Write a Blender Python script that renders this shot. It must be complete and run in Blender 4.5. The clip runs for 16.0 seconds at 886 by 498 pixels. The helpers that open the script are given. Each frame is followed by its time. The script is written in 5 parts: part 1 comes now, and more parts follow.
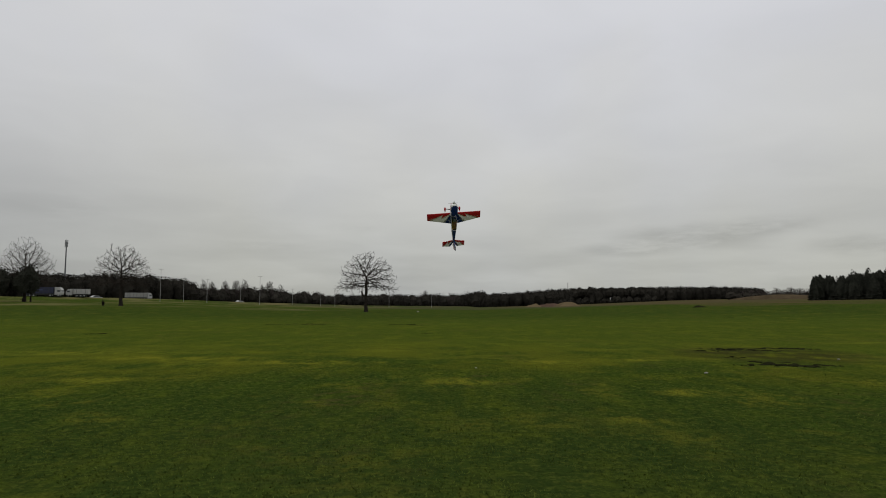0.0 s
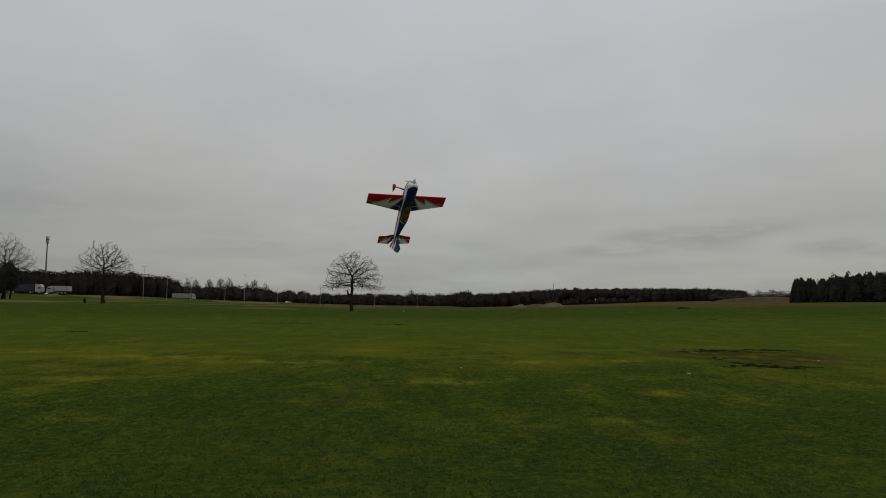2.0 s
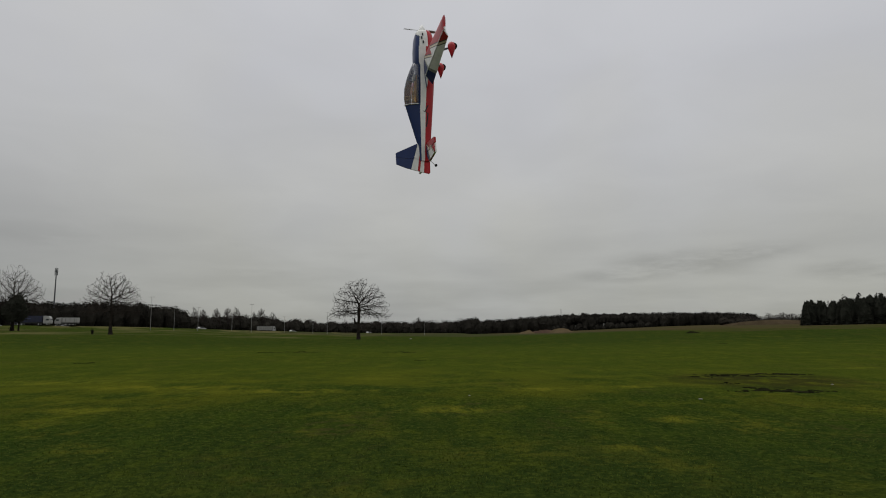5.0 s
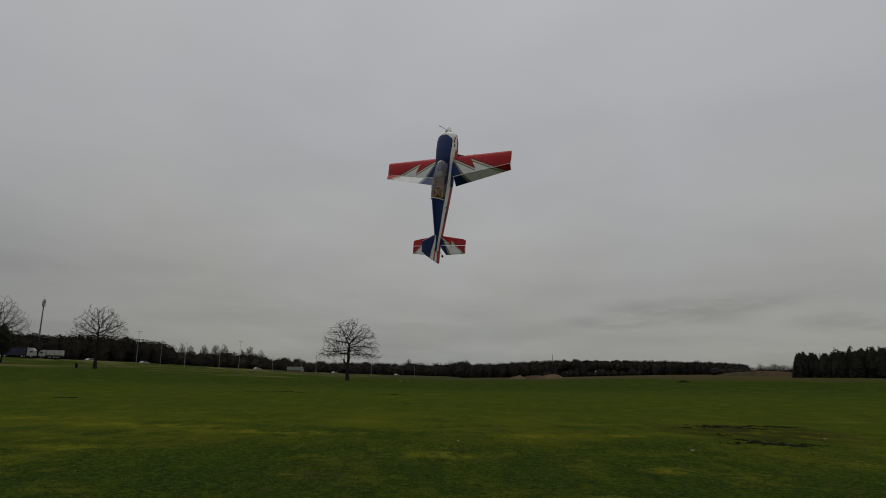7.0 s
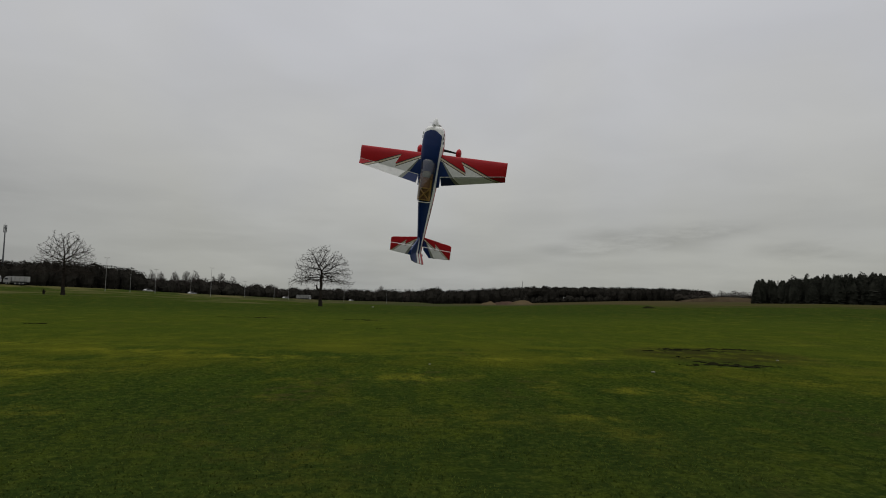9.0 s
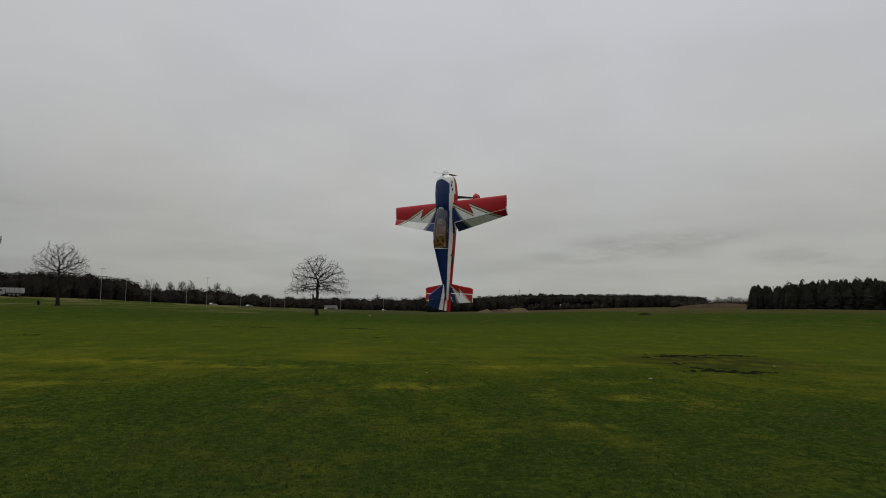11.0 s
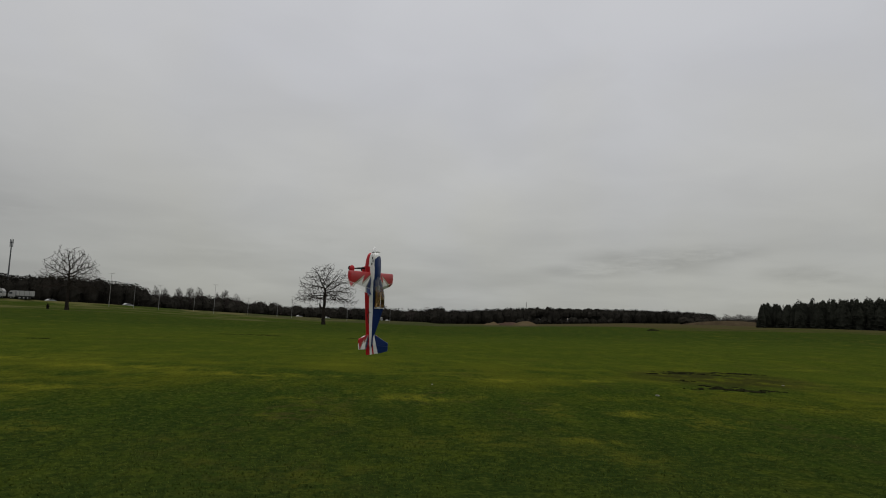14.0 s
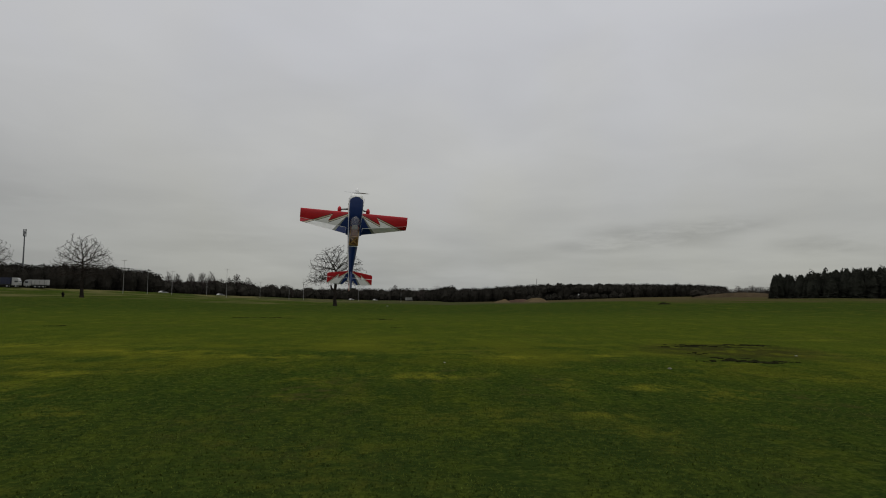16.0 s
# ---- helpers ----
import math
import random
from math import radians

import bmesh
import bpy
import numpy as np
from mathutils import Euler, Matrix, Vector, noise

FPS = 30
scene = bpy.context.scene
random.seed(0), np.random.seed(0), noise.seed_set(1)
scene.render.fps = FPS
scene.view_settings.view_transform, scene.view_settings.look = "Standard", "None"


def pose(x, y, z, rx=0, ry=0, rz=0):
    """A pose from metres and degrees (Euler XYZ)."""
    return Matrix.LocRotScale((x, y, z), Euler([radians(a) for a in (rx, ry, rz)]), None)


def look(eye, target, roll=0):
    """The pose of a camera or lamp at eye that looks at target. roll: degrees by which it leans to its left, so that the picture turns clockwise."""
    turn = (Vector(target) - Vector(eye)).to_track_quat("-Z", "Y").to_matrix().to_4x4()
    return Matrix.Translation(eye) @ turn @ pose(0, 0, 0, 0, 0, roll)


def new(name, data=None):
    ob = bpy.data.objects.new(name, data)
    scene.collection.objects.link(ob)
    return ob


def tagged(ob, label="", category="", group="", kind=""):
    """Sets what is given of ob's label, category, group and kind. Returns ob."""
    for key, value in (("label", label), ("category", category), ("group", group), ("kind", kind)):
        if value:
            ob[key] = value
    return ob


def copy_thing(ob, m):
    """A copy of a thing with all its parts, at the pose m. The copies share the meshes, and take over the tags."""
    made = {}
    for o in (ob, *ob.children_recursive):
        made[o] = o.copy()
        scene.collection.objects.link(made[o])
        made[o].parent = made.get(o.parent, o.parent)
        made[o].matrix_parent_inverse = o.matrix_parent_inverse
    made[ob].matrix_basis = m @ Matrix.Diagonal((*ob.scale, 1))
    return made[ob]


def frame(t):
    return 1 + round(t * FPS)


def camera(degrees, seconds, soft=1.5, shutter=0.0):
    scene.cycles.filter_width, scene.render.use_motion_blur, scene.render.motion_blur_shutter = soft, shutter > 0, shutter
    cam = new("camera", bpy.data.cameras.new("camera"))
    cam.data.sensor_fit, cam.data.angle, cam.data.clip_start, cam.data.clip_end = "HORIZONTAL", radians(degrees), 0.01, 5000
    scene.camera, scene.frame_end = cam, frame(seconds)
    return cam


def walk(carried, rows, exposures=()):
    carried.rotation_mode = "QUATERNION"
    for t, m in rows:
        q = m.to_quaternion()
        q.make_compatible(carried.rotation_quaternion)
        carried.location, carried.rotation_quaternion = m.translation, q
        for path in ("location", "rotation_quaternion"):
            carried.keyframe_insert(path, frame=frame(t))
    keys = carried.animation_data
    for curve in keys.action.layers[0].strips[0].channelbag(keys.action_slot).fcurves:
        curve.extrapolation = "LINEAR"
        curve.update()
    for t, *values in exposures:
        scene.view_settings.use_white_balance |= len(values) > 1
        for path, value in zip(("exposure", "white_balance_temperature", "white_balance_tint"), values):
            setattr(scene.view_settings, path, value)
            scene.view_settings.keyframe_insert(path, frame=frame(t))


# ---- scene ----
# ---------------------------------------------------------------- camera
cam = camera(71.0, 16.0, soft=1.0, shutter=0.12)
EYE = (0.0, 0.0, 1.7)
HEAD = [  # seconds, yaw, pitch, roll of a head-worn camera
    (0.0, 0.00, 4.76, -0.00),
    (0.5, 0.50, 6.30, -2.00),
    (1.0, -0.04, 6.34, -0.93),
    (1.5, -0.78, 5.01, -0.56),
    (2.0, -1.30, 4.75, -0.40),
    (2.5, -2.53, 4.18, -1.44),
    (3.0, -5.32, 4.52, -1.69),
    (3.5, -5.06, 4.62, -0.00),
    (4.0, -2.97, 4.98, 1.40),
    (4.5, -1.06, 5.56, 0.47),
    (4.7, -0.69, 6.16, 0.48),
    (6.8, -1.45, 11.82, -1.38),
    (7.0, -1.52, 11.08, -1.18),
    (7.5, -1.90, 10.94, -2.06),
    (8.0, -4.37, 9.28, -2.08),
    (8.5, -6.22, 5.89, -1.65),
    (9.0, -4.08, 4.46, -1.19),
    (9.5, -2.97, 5.24, -0.13),
    (10.0, -3.25, 5.24, -0.35),
    (10.2, -4.10, 5.01, -0.46),
    (12.5, -4.29, 5.73, -1.51),
    (13.0, -4.10, 5.72, -2.39),
    (13.5, -4.03, 6.61, -1.90),
    (14.0, -3.78, 6.27, -1.93),
    (14.5, -2.99, 5.62, -2.04),
    (15.0, -2.77, 5.47, -2.87),
    (15.5, -1.36, 5.00, -3.19),
    (16.0, -2.79, 4.30, -0.56),
]
walk(cam, [(t, pose(*EYE, 90 + p, r, y)) for t, y, p, r in HEAD],
     exposures=((0.0, 0.12), (0.3, 0.0), (0.5, -0.16), (1.5, -0.24), (2.0, -0.23), (2.5, -0.17), (3.5, -0.16), (4.7, -0.13), (6.8, -0.50), (7.5, -0.55), (8.0, -0.50), (8.5, -0.27), (9.0, -0.17), (9.5, -0.14), (16.0, -0.14)))

# ---------------------------------------------------------------- world and sun
SUN_EL, SUN_AZ = radians(66), radians(300)
world = bpy.data.worlds.new("overcast_sky")
scene.world = world
world.use_nodes = True


def build_world():
    nt = world.node_tree
    nt.nodes.clear()
    n, lk = nt.nodes.new, nt.links.new
    out, back = n("ShaderNodeOutputWorld"), n("ShaderNodeBackground")
    tc, sep = n("ShaderNodeTexCoord"), n("ShaderNodeSeparateXYZ")
    lk(tc.outputs["Generated"], sep.inputs[0])
    sky = n("ShaderNodeTexSky")
    sky.sky_type, sky.sun_disc, sky.sun_elevation, sky.sun_rotation = "NISHITA", False, SUN_EL, SUN_AZ
    sky.air_density, sky.dust_density = 1.0, 4.0
    # cloud deck: seen flatter and flatter towards the horizon
    zz = n("ShaderNodeMath"); zz.operation = "ADD"; zz.inputs[1].default_value = 0.16
    ab = n("ShaderNodeMath"); ab.operation = "ABSOLUTE"
    lk(sep.outputs["Z"], ab.inputs[0]); lk(ab.outputs[0], zz.inputs[0])
    px_, py_ = n("ShaderNodeMath"), n("ShaderNodeMath")
    px_.operation = py_.operation = "DIVIDE"
    lk(sep.outputs["X"], px_.inputs[0]); lk(zz.outputs[0], px_.inputs[1])
    lk(sep.outputs["Y"], py_.inputs[0]); lk(zz.outputs[0], py_.inputs[1])
    com = n("ShaderNodeCombineXYZ")
    lk(px_.outputs[0], com.inputs["X"]); lk(py_.outputs[0], com.inputs["Y"])
    big, small = n("ShaderNodeTexNoise"), n("ShaderNodeTexNoise")
    big.inputs["Scale"].default_value, big.inputs["Detail"].default_value = 0.55, 4
    small.inputs["Scale"].default_value, small.inputs["Detail"].default_value, small.inputs["Roughness"].default_value = 2.3, 6, 0.5
    for q in (big, small):
        lk(com.outputs[0], q.inputs["Vector"])
    small.inputs["Distortion"].default_value = 0.6
    # brightness by height
    ramp = n("ShaderNodeValToRGB")
    e = ramp.color_ramp.elements
    e[0].position, e[0].color = 0.0, (0.425, 0.43, 0.405, 1)
    e[1].position, e[1].color = 1.0, (1.75, 1.75, 1.77, 1)
    for p, c in ((0.06, (0.465, 0.47, 0.445, 1)), (0.2, (0.54, 0.54, 0.525, 1)), (0.38, (0.60, 0.60, 0.605, 1)), (0.58, (0.69, 0.69, 0.695, 1))):
        el = e.new(p); el.color = c
    lk(ab.outputs[0], ramp.inputs[0])
    # cloud shading, stronger low down
    r1, r2 = n("ShaderNodeMapRange"), n("ShaderNodeMapRange")
    for r, a, b in ((r1, 0.95, 1.04), (r2, 0.978, 1.015)):
        r.inputs["From Min"].default_value, r.inputs["From Max"].default_value = 0.35, 0.62
        r.inputs["To Min"].default_value, r.inputs["To Max"].default_value = a, b
    lk(big.outputs["Fac"], r1.inputs["Value"]); lk(small.outputs["Fac"], r2.inputs["Value"])
    # darker ragged bank low in the sky
    bank = n("ShaderNodeTexNoise")
    mp = n("ShaderNodeMapping"); mp.inputs["Scale"].default_value = (2.0, 2.0, 13); mp.inputs["Location"].default_value = (0.33, 0.2, 0.5)
    lk(tc.outputs["Generated"], mp.inputs[0]); lk(mp.outputs[0], bank.inputs["Vector"])
    bank.inputs["Scale"].default_value, bank.inputs["Detail"].default_value = 1.9, 6
    rb = n("ShaderNodeMapRange")
    rb.inputs["From Min"].default_value, rb.inputs["From Max"].default_value = 0.45, 0.66
    rb.inputs["To Min"].default_value, rb.inputs["To Max"].default_value = 0.0, 1.0
    lk(bank.outputs["Fac"], rb.inputs["Value"])
    low = n("ShaderNodeMapRange")
    low.inputs["From Min"].default_value, low.inputs["From Max"].default_value = 0.03, 0.17
    low.inputs["To Min"].default_value, low.inputs["To Max"].default_value = 0.10, 0.0
    lk(ab.outputs[0], low.inputs["Value"])
    dk = n("ShaderNodeMath"); dk.operation = "MULTIPLY"
    lk(rb.outputs[0], dk.inputs[0]); lk(low.outputs[0], dk.inputs[1])
    # the deck is heavier to the west
    west, wlow, wd, tot = n("ShaderNodeMapRange"), n("ShaderNodeMapRange"), n("ShaderNodeMath"), n("ShaderNodeMath")
    west.inputs["From Min"].default_value, west.inputs["From Max"].default_value = -0.20, -0.62
    lk(sep.outputs["X"], west.inputs["Value"])
    wlow.inputs["From Min"].default_value, wlow.inputs["From Max"].default_value = 0.10, 0.34
    wlow.inputs["To Min"].default_value, wlow.inputs["To Max"].default_value = 0.20, 0.02
    lk(ab.outputs[0], wlow.inputs["Value"])
    wd.operation, tot.operation = "MULTIPLY", "ADD"
    lk(west.outputs[0], wd.inputs[0]); lk(wlow.outputs[0], wd.inputs[1])
    lk(dk.outputs[0], tot.inputs[0]); lk(wd.outputs[0], tot.inputs[1])
    # ragged dark cloud shreds, each at its bearing
    total = tot.outputs[0]
    rag = n("ShaderNodeTexNoise"); rag.inputs["Scale"].default_value, rag.inputs["Detail"].default_value, rag.inputs["Roughness"].default_value = 3.2, 7, 0.6
    rmp = n("ShaderNodeMapping"); rmp.inputs["Scale"].default_value = (2.2, 2.2, 11)
    lk(tc.outputs["Generated"], rmp.inputs[0]); lk(rmp.outputs[0], rag.inputs["Vector"])
    rr = n("ShaderNodeMapRange"); rr.inputs["From Min"].default_value, rr.inputs["From Max"].default_value = 0.38, 0.58
    lk(rag.outputs["Fac"], rr.inputs["Value"])
    for az_, el_, wide, tall, deep in ((22.0, 5.5, 8.5, 1.6, 0.24), (17.0, 4.5, 6.5, 0.9, 0.18), (28.0, 6.2, 4.5, 1.1, 0.16), (34.5, 4.3, 5.5, 1.2, 0.18), (-16.0, 4.9, 5.0, 0.6, 0.08), (-33.0, 7.4, 7.0, 1.6, 0.08), (-8.0, 6.6, 4.0, 0.7, 0.05)):
        a_, e_ = radians(az_), radians(el_)
        sub, dv, ln, fall = n("ShaderNodeVectorMath"), n("ShaderNodeVectorMath"), n("ShaderNodeVectorMath"), n("ShaderNodeMapRange")
        sub.operation, dv.operation, ln.operation = "SUBTRACT", "DIVIDE", "LENGTH"
        sub.inputs[1].default_value = (math.sin(a_) * math.cos(e_), math.cos(a_) * math.cos(e_), math.sin(e_))
        dv.inputs[1].default_value = (radians(wide), radians(wide), radians(tall))
        fall.interpolation_type = "SMOOTHSTEP"
        fall.inputs["From Min"].default_value, fall.inputs["From Max"].default_value = 1.0, 0.15
        fall.inputs["To Max"].default_value = deep
        lk(tc.outputs["Generated"], sub.inputs[0]); lk(sub.outputs[0], dv.inputs[0]); lk(dv.outputs[0], ln.inputs[0]); lk(ln.outputs["Value"], fall.inputs["Value"])
        pr, sm = n("ShaderNodeMath"), n("ShaderNodeMath")
        pr.operation, sm.operation = "MULTIPLY", "ADD"
        lk(fall.outputs[0], pr.inputs[0]); lk(rr.outputs[0], pr.inputs[1]); lk(pr.outputs[0], sm.inputs[0]); lk(total, sm.inputs[1])
        total = sm.outputs[0]
    one = n("ShaderNodeMath"); one.operation = "SUBTRACT"; one.inputs[0].default_value = 1.0
    lk(total, one.inputs[1])
    m1, m2, m3 = n("ShaderNodeMath"), n("ShaderNodeMath"), n("ShaderNodeVectorMath")
    m1.operation = m2.operation = "MULTIPLY"; m3.operation = "SCALE"
    lk(r1.outputs[0], m1.inputs[0]); lk(r2.outputs[0], m1.inputs[1])
    lk(m1.outputs[0], m2.inputs[0]); lk(one.outputs[0], m2.inputs[1])
    # warmer and cooler stretches of the deck
    hue, hr, tint, tm = n("ShaderNodeTexNoise"), n("ShaderNodeMapRange"), n("ShaderNodeMix"), n("ShaderNodeVectorMath")
    hue.inputs["Scale"].default_value, hue.inputs["Detail"].default_value = 1.7, 3
    lk(tc.outputs["Generated"], hue.inputs["Vector"])
    hr.inputs["From Min"].default_value, hr.inputs["From Max"].default_value = 0.40, 0.60
    lk(hue.outputs["Fac"], hr.inputs["Value"])
    tint.data_type = "RGBA"
    tint.inputs["A"].default_value, tint.inputs["B"].default_value = (1.008, 1.003, 0.965, 1), (0.988, 0.999, 1.036, 1)
    cool = n("ShaderNodeMath"); cool.operation = "MAXIMUM"
    lk(hr.outputs[0], cool.inputs[0]); lk(west.outputs[0], cool.inputs[1])
    lk(cool.outputs[0], tint.inputs["Factor"])
    tm.operation = "MULTIPLY"
    lk(ramp.outputs[0], tm.inputs[0]); lk(tint.outputs["Result"], tm.inputs[1])
    lk(tm.outputs[0], m3.inputs[0]); lk(m2.outputs[0], m3.inputs["Scale"])
    # a little of the clear sky behind the deck
    sc = n("ShaderNodeVectorMath"); sc.operation = "SCALE"; sc.inputs["Scale"].default_value = 0.06
    lk(sky.outputs[0], sc.inputs[0])
    mix = n("ShaderNodeMix"); mix.data_type = "RGBA"; mix.inputs["Factor"].default_value = 0.94
    lk(sc.outputs[0], mix.inputs["A"]); lk(m3.outputs[0], mix.inputs["B"])
    lk(mix.outputs["Result"], back.inputs["Color"])
    back.inputs["Strength"].default_value = 1.0
    lk(back.outputs[0], out.inputs[0])


build_world()
sun = new("sun", bpy.data.lights.new("sun", "SUN"))
sun.data.energy, sun.data.angle, sun.data.color = 0.5, radians(40), (1.0, 0.97, 0.93)
sun.matrix_world = look((math.sin(SUN_AZ) * math.cos(SUN_EL) * 60, math.cos(SUN_AZ) * math.cos(SUN_EL) * 60, math.sin(SUN_EL) * 60), (0, 0, 0))


# ---------------------------------------------------------------- materials
def mat(name, base, rough=0.6, metal=0.0, var=0.15, scale=4.0, bump=0.0, bscale=40.0, other=None, spec=0.5, coat=0.0, rand=0.0):
    """Principled paint with two scales of variation and fine relief."""
    m = bpy.data.materials.new(name)
    m.use_nodes = True
    nt = m.node_tree
    n, lk = nt.nodes.new, nt.links.new
    b = nt.nodes["Principled BSDF"]
    b.inputs["Roughness"].default_value, b.inputs["Metallic"].default_value = rough, metal
    b.inputs["Specular IOR Level"].default_value, b.inputs["Coat Weight"].default_value = (0.0 if rough > 0.84 else spec), coat
    tc = n("ShaderNodeTexCoord")
    n1, n2 = n("ShaderNodeTexNoise"), n("ShaderNodeTexNoise")
    n1.inputs["Scale"].default_value, n1.inputs["Detail"].default_value = scale, 5
    n2.inputs["Scale"].default_value, n2.inputs["Detail"].default_value = scale * 7.3, 4
    for q in (n1, n2):
        lk(tc.outputs["Object"], q.inputs["Vector"])
    add = n("ShaderNodeMath"); add.operation = "ADD"
    lk(n1.outputs["Fac"], add.inputs[0]); lk(n2.outputs["Fac"], add.inputs[1])
    mr = n("ShaderNodeMapRange")
    mr.inputs["From Min"].default_value, mr.inputs["From Max"].default_value = 0.7, 1.3
    lk(add.outputs[0], mr.inputs["Value"])
    mx = n("ShaderNodeMix"); mx.data_type = "RGBA"
    lo = [c * (1 - var) for c in base]
    hi = list(other) if other else [min(1, c * (1 + var)) for c in base]
    mx.inputs["A"].default_value, mx.inputs["B"].default_value = (*lo, 1), (*hi, 1)
    lk(mr.outputs[0], mx.inputs["Factor"])
    col = mx.outputs["Result"]
    if rand:
        isl, hs = n("ShaderNodeNewGeometry"), n("ShaderNodeHueSaturation")
        r = n("ShaderNodeMapRange")
        r.inputs["To Min"].default_value, r.inputs["To Max"].default_value = 1 - rand, 1 + rand
        lk(isl.outputs["Random Per Island"], r.inputs["Value"]); lk(r.outputs[0], hs.inputs["Value"]); lk(col, hs.inputs["Color"])
        col = hs.outputs["Color"]
    lk(col, b.inputs["Base Color"])
    if bump:
        n3, bp = n("ShaderNodeTexNoise"), n("ShaderNodeBump")
        n3.inputs["Scale"].default_value, n3.inputs["Detail"].default_value = bscale, 5
        lk(tc.outputs["Object"], n3.inputs["Vector"]); lk(n3.outputs["Fac"], bp.inputs["Height"])
        bp.inputs["Strength"].default_value = bump
        lk(bp.outputs[0], b.inputs["Normal"])
    return m


FILM = dict(rough=0.36, var=0.10, scale=3.0, bump=0.04, bscale=14, spec=0.3)
RED = mat("red_film", (0.38, 0.009, 0.014), **FILM)
BLUE = mat("blue_film", (0.006, 0.022, 0.098), **FILM)
WHITE = mat("white_film", (0.72, 0.72, 0.69), **FILM)
BLACK = mat("black_film", (0.018, 0.018, 0.02), **FILM)
GOLD = mat("gold_film", (0.58, 0.49, 0.35), **FILM)
SMOKE = mat("grey_film", (0.20, 0.21, 0.18), **FILM)
COWL = mat("cowl_white", (0.74, 0.74, 0.72), rough=0.3, var=0.06, coat=0.3)
RUBBER = mat("rubber", (0.02, 0.02, 0.02), rough=0.85, bump=0.2)
CARBON = mat("carbon_blade", (0.30, 0.30, 0.30), rough=0.4)
SPINNER = mat("spinner_white", (0.70, 0.70, 0.69), rough=0.35, var=0.05)
BALSA = mat("balsa_wood", (0.52, 0.29, 0.09), rough=0.7, var=0.25, scale=20)
COCKPIT = mat("cockpit_floor", (0.22, 0.105, 0.055), rough=0.8, var=0.3, scale=9)
STEEL = mat("steel", (0.45, 0.45, 0.46), rough=0.35, metal=1.0)
FILMS = [RED, BLUE, WHITE, BLACK, GOLD, SMOKE]
R_, B_, W_, K_, G_, S_ = range(6)

GLASS = bpy.data.materials.new("canopy_plastic")
GLASS.use_nodes = True


def build_glass():
    nt = GLASS.node_tree
    n, lk = nt.nodes.new, nt.links.new
    nt.nodes.remove(nt.nodes["Principled BSDF"])
    tr, gl, mx, fr = n("ShaderNodeBsdfTransparent"), n("ShaderNodeBsdfGlossy"), n("ShaderNodeMixShader"), n("ShaderNodeFresnel")
    tr.inputs["Color"].default_value = (0.92, 0.92, 0.93, 1)
    gl.inputs["Roughness"].default_value = 0.08
    fr.inputs["IOR"].default_value = 1.5
    ml = n("ShaderNodeMath"); ml.operation = "MULTIPLY_ADD"; ml.inputs[1].default_value, ml.inputs[2].default_value = 1.0, 0.04
    lk(fr.outputs[0], ml.inputs[0]); lk(ml.outputs[0], mx.inputs[0]); lk(tr.outputs[0], mx.inputs[1]); lk(gl.outputs[0], mx.inputs[2])
    lk(mx.outputs[0], nt.nodes["Material Output"].inputs[0])


build_glass()
BARK = mat("bark", (0.026, 0.022, 0.018), rough=0.95, var=0.4, scale=2, bump=0.6, bscale=12)
TWIG = mat("bare_twigs", (0.028, 0.023, 0.019), rough=0.95, var=0.3, scale=1)
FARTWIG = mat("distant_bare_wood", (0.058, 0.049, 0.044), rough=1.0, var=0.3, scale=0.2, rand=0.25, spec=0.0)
PINE = mat("pine_needles", (0.0222, 0.0206, 0.0172), rough=1.0, var=0.35, scale=0.05, rand=0.13, spec=0.0)
SPRUCE = mat("spruce_needles", (0.0205, 0.0216, 0.0168), rough=1.0, var=0.4, scale=0.5, rand=0.3, spec=0.0)
SCRUB = mat("brown_scrub", (0.030, 0.026, 0.022), rough=1.0, var=0.3, scale=0.3, other=(0.027, 0.025, 0.020), rand=0.16, spec=0.0)
SOIL = mat("wet_soil", (0.012, 0.0125, 0.006), rough=1.0, spec=0.1, var=0.5, other=(0.020, 0.022, 0.009), scale=2.2, bump=0.8, bscale=9)
SAND = mat("sand_heap", (0.115, 0.090, 0.050), rough=1.0, var=0.25, scale=0.3, bump=0.5, bscale=2, other=(0.085, 0.062, 0.036))
EARTH = mat("dug_earth", (0.060, 0.040, 0.029), rough=1.0, var=0.35, scale=0.25, bump=0.5, bscale=2)
BERM = mat("dry_grass_bank", (0.050, 0.038, 0.023), rough=1.0, var=0.3, scale=0.12, bump=0.5, bscale=1.5)
PALE = mat("pale_stone", (0.20, 0.20, 0.16), rough=0.9, var=0.3, scale=12)
ASPHALT = mat("asphalt", (0.055, 0.055, 0.056), rough=0.9, var=0.2, scale=0.3)
MASTGREY = mat("mast_grey_paint", (0.075, 0.08, 0.085), rough=0.7, var=0.2, scale=0.6)
GALV = mat("galvanised_steel", (0.21, 0.21, 0.20), rough=0.7, metal=0.0, var=0.15)
CONCRETE = mat("mast_concrete", (0.17, 0.17, 0.165), rough=0.9, var=0.2)
TARP = mat("blue_tarpaulin", (0.006, 0.009, 0.032), rough=0.55, var=0.2, scale=0.8, bump=0.1, bscale=3)
TARP2 = mat("lettering_blue", (0.03, 0.04, 0.10), rough=0.6)
GREYTARP = mat("grey_tarpaulin", (0.20, 0.20, 0.185), rough=0.6, var=0.12, scale=0.8)
LORRYWHITE = mat("lorry_white", (0.29, 0.29, 0.28), rough=0.45, var=0.1, scale=0.6)
CHASSIS = mat("chassis_black", (0.03, 0.03, 0.03), rough=0.8)
PANE = mat("window_glass", (0.03, 0.035, 0.04), rough=0.08, spec=0.8)
LAMPGLASS = mat("lamp_glass", (0.5, 0.5, 0.46), rough=0.3)


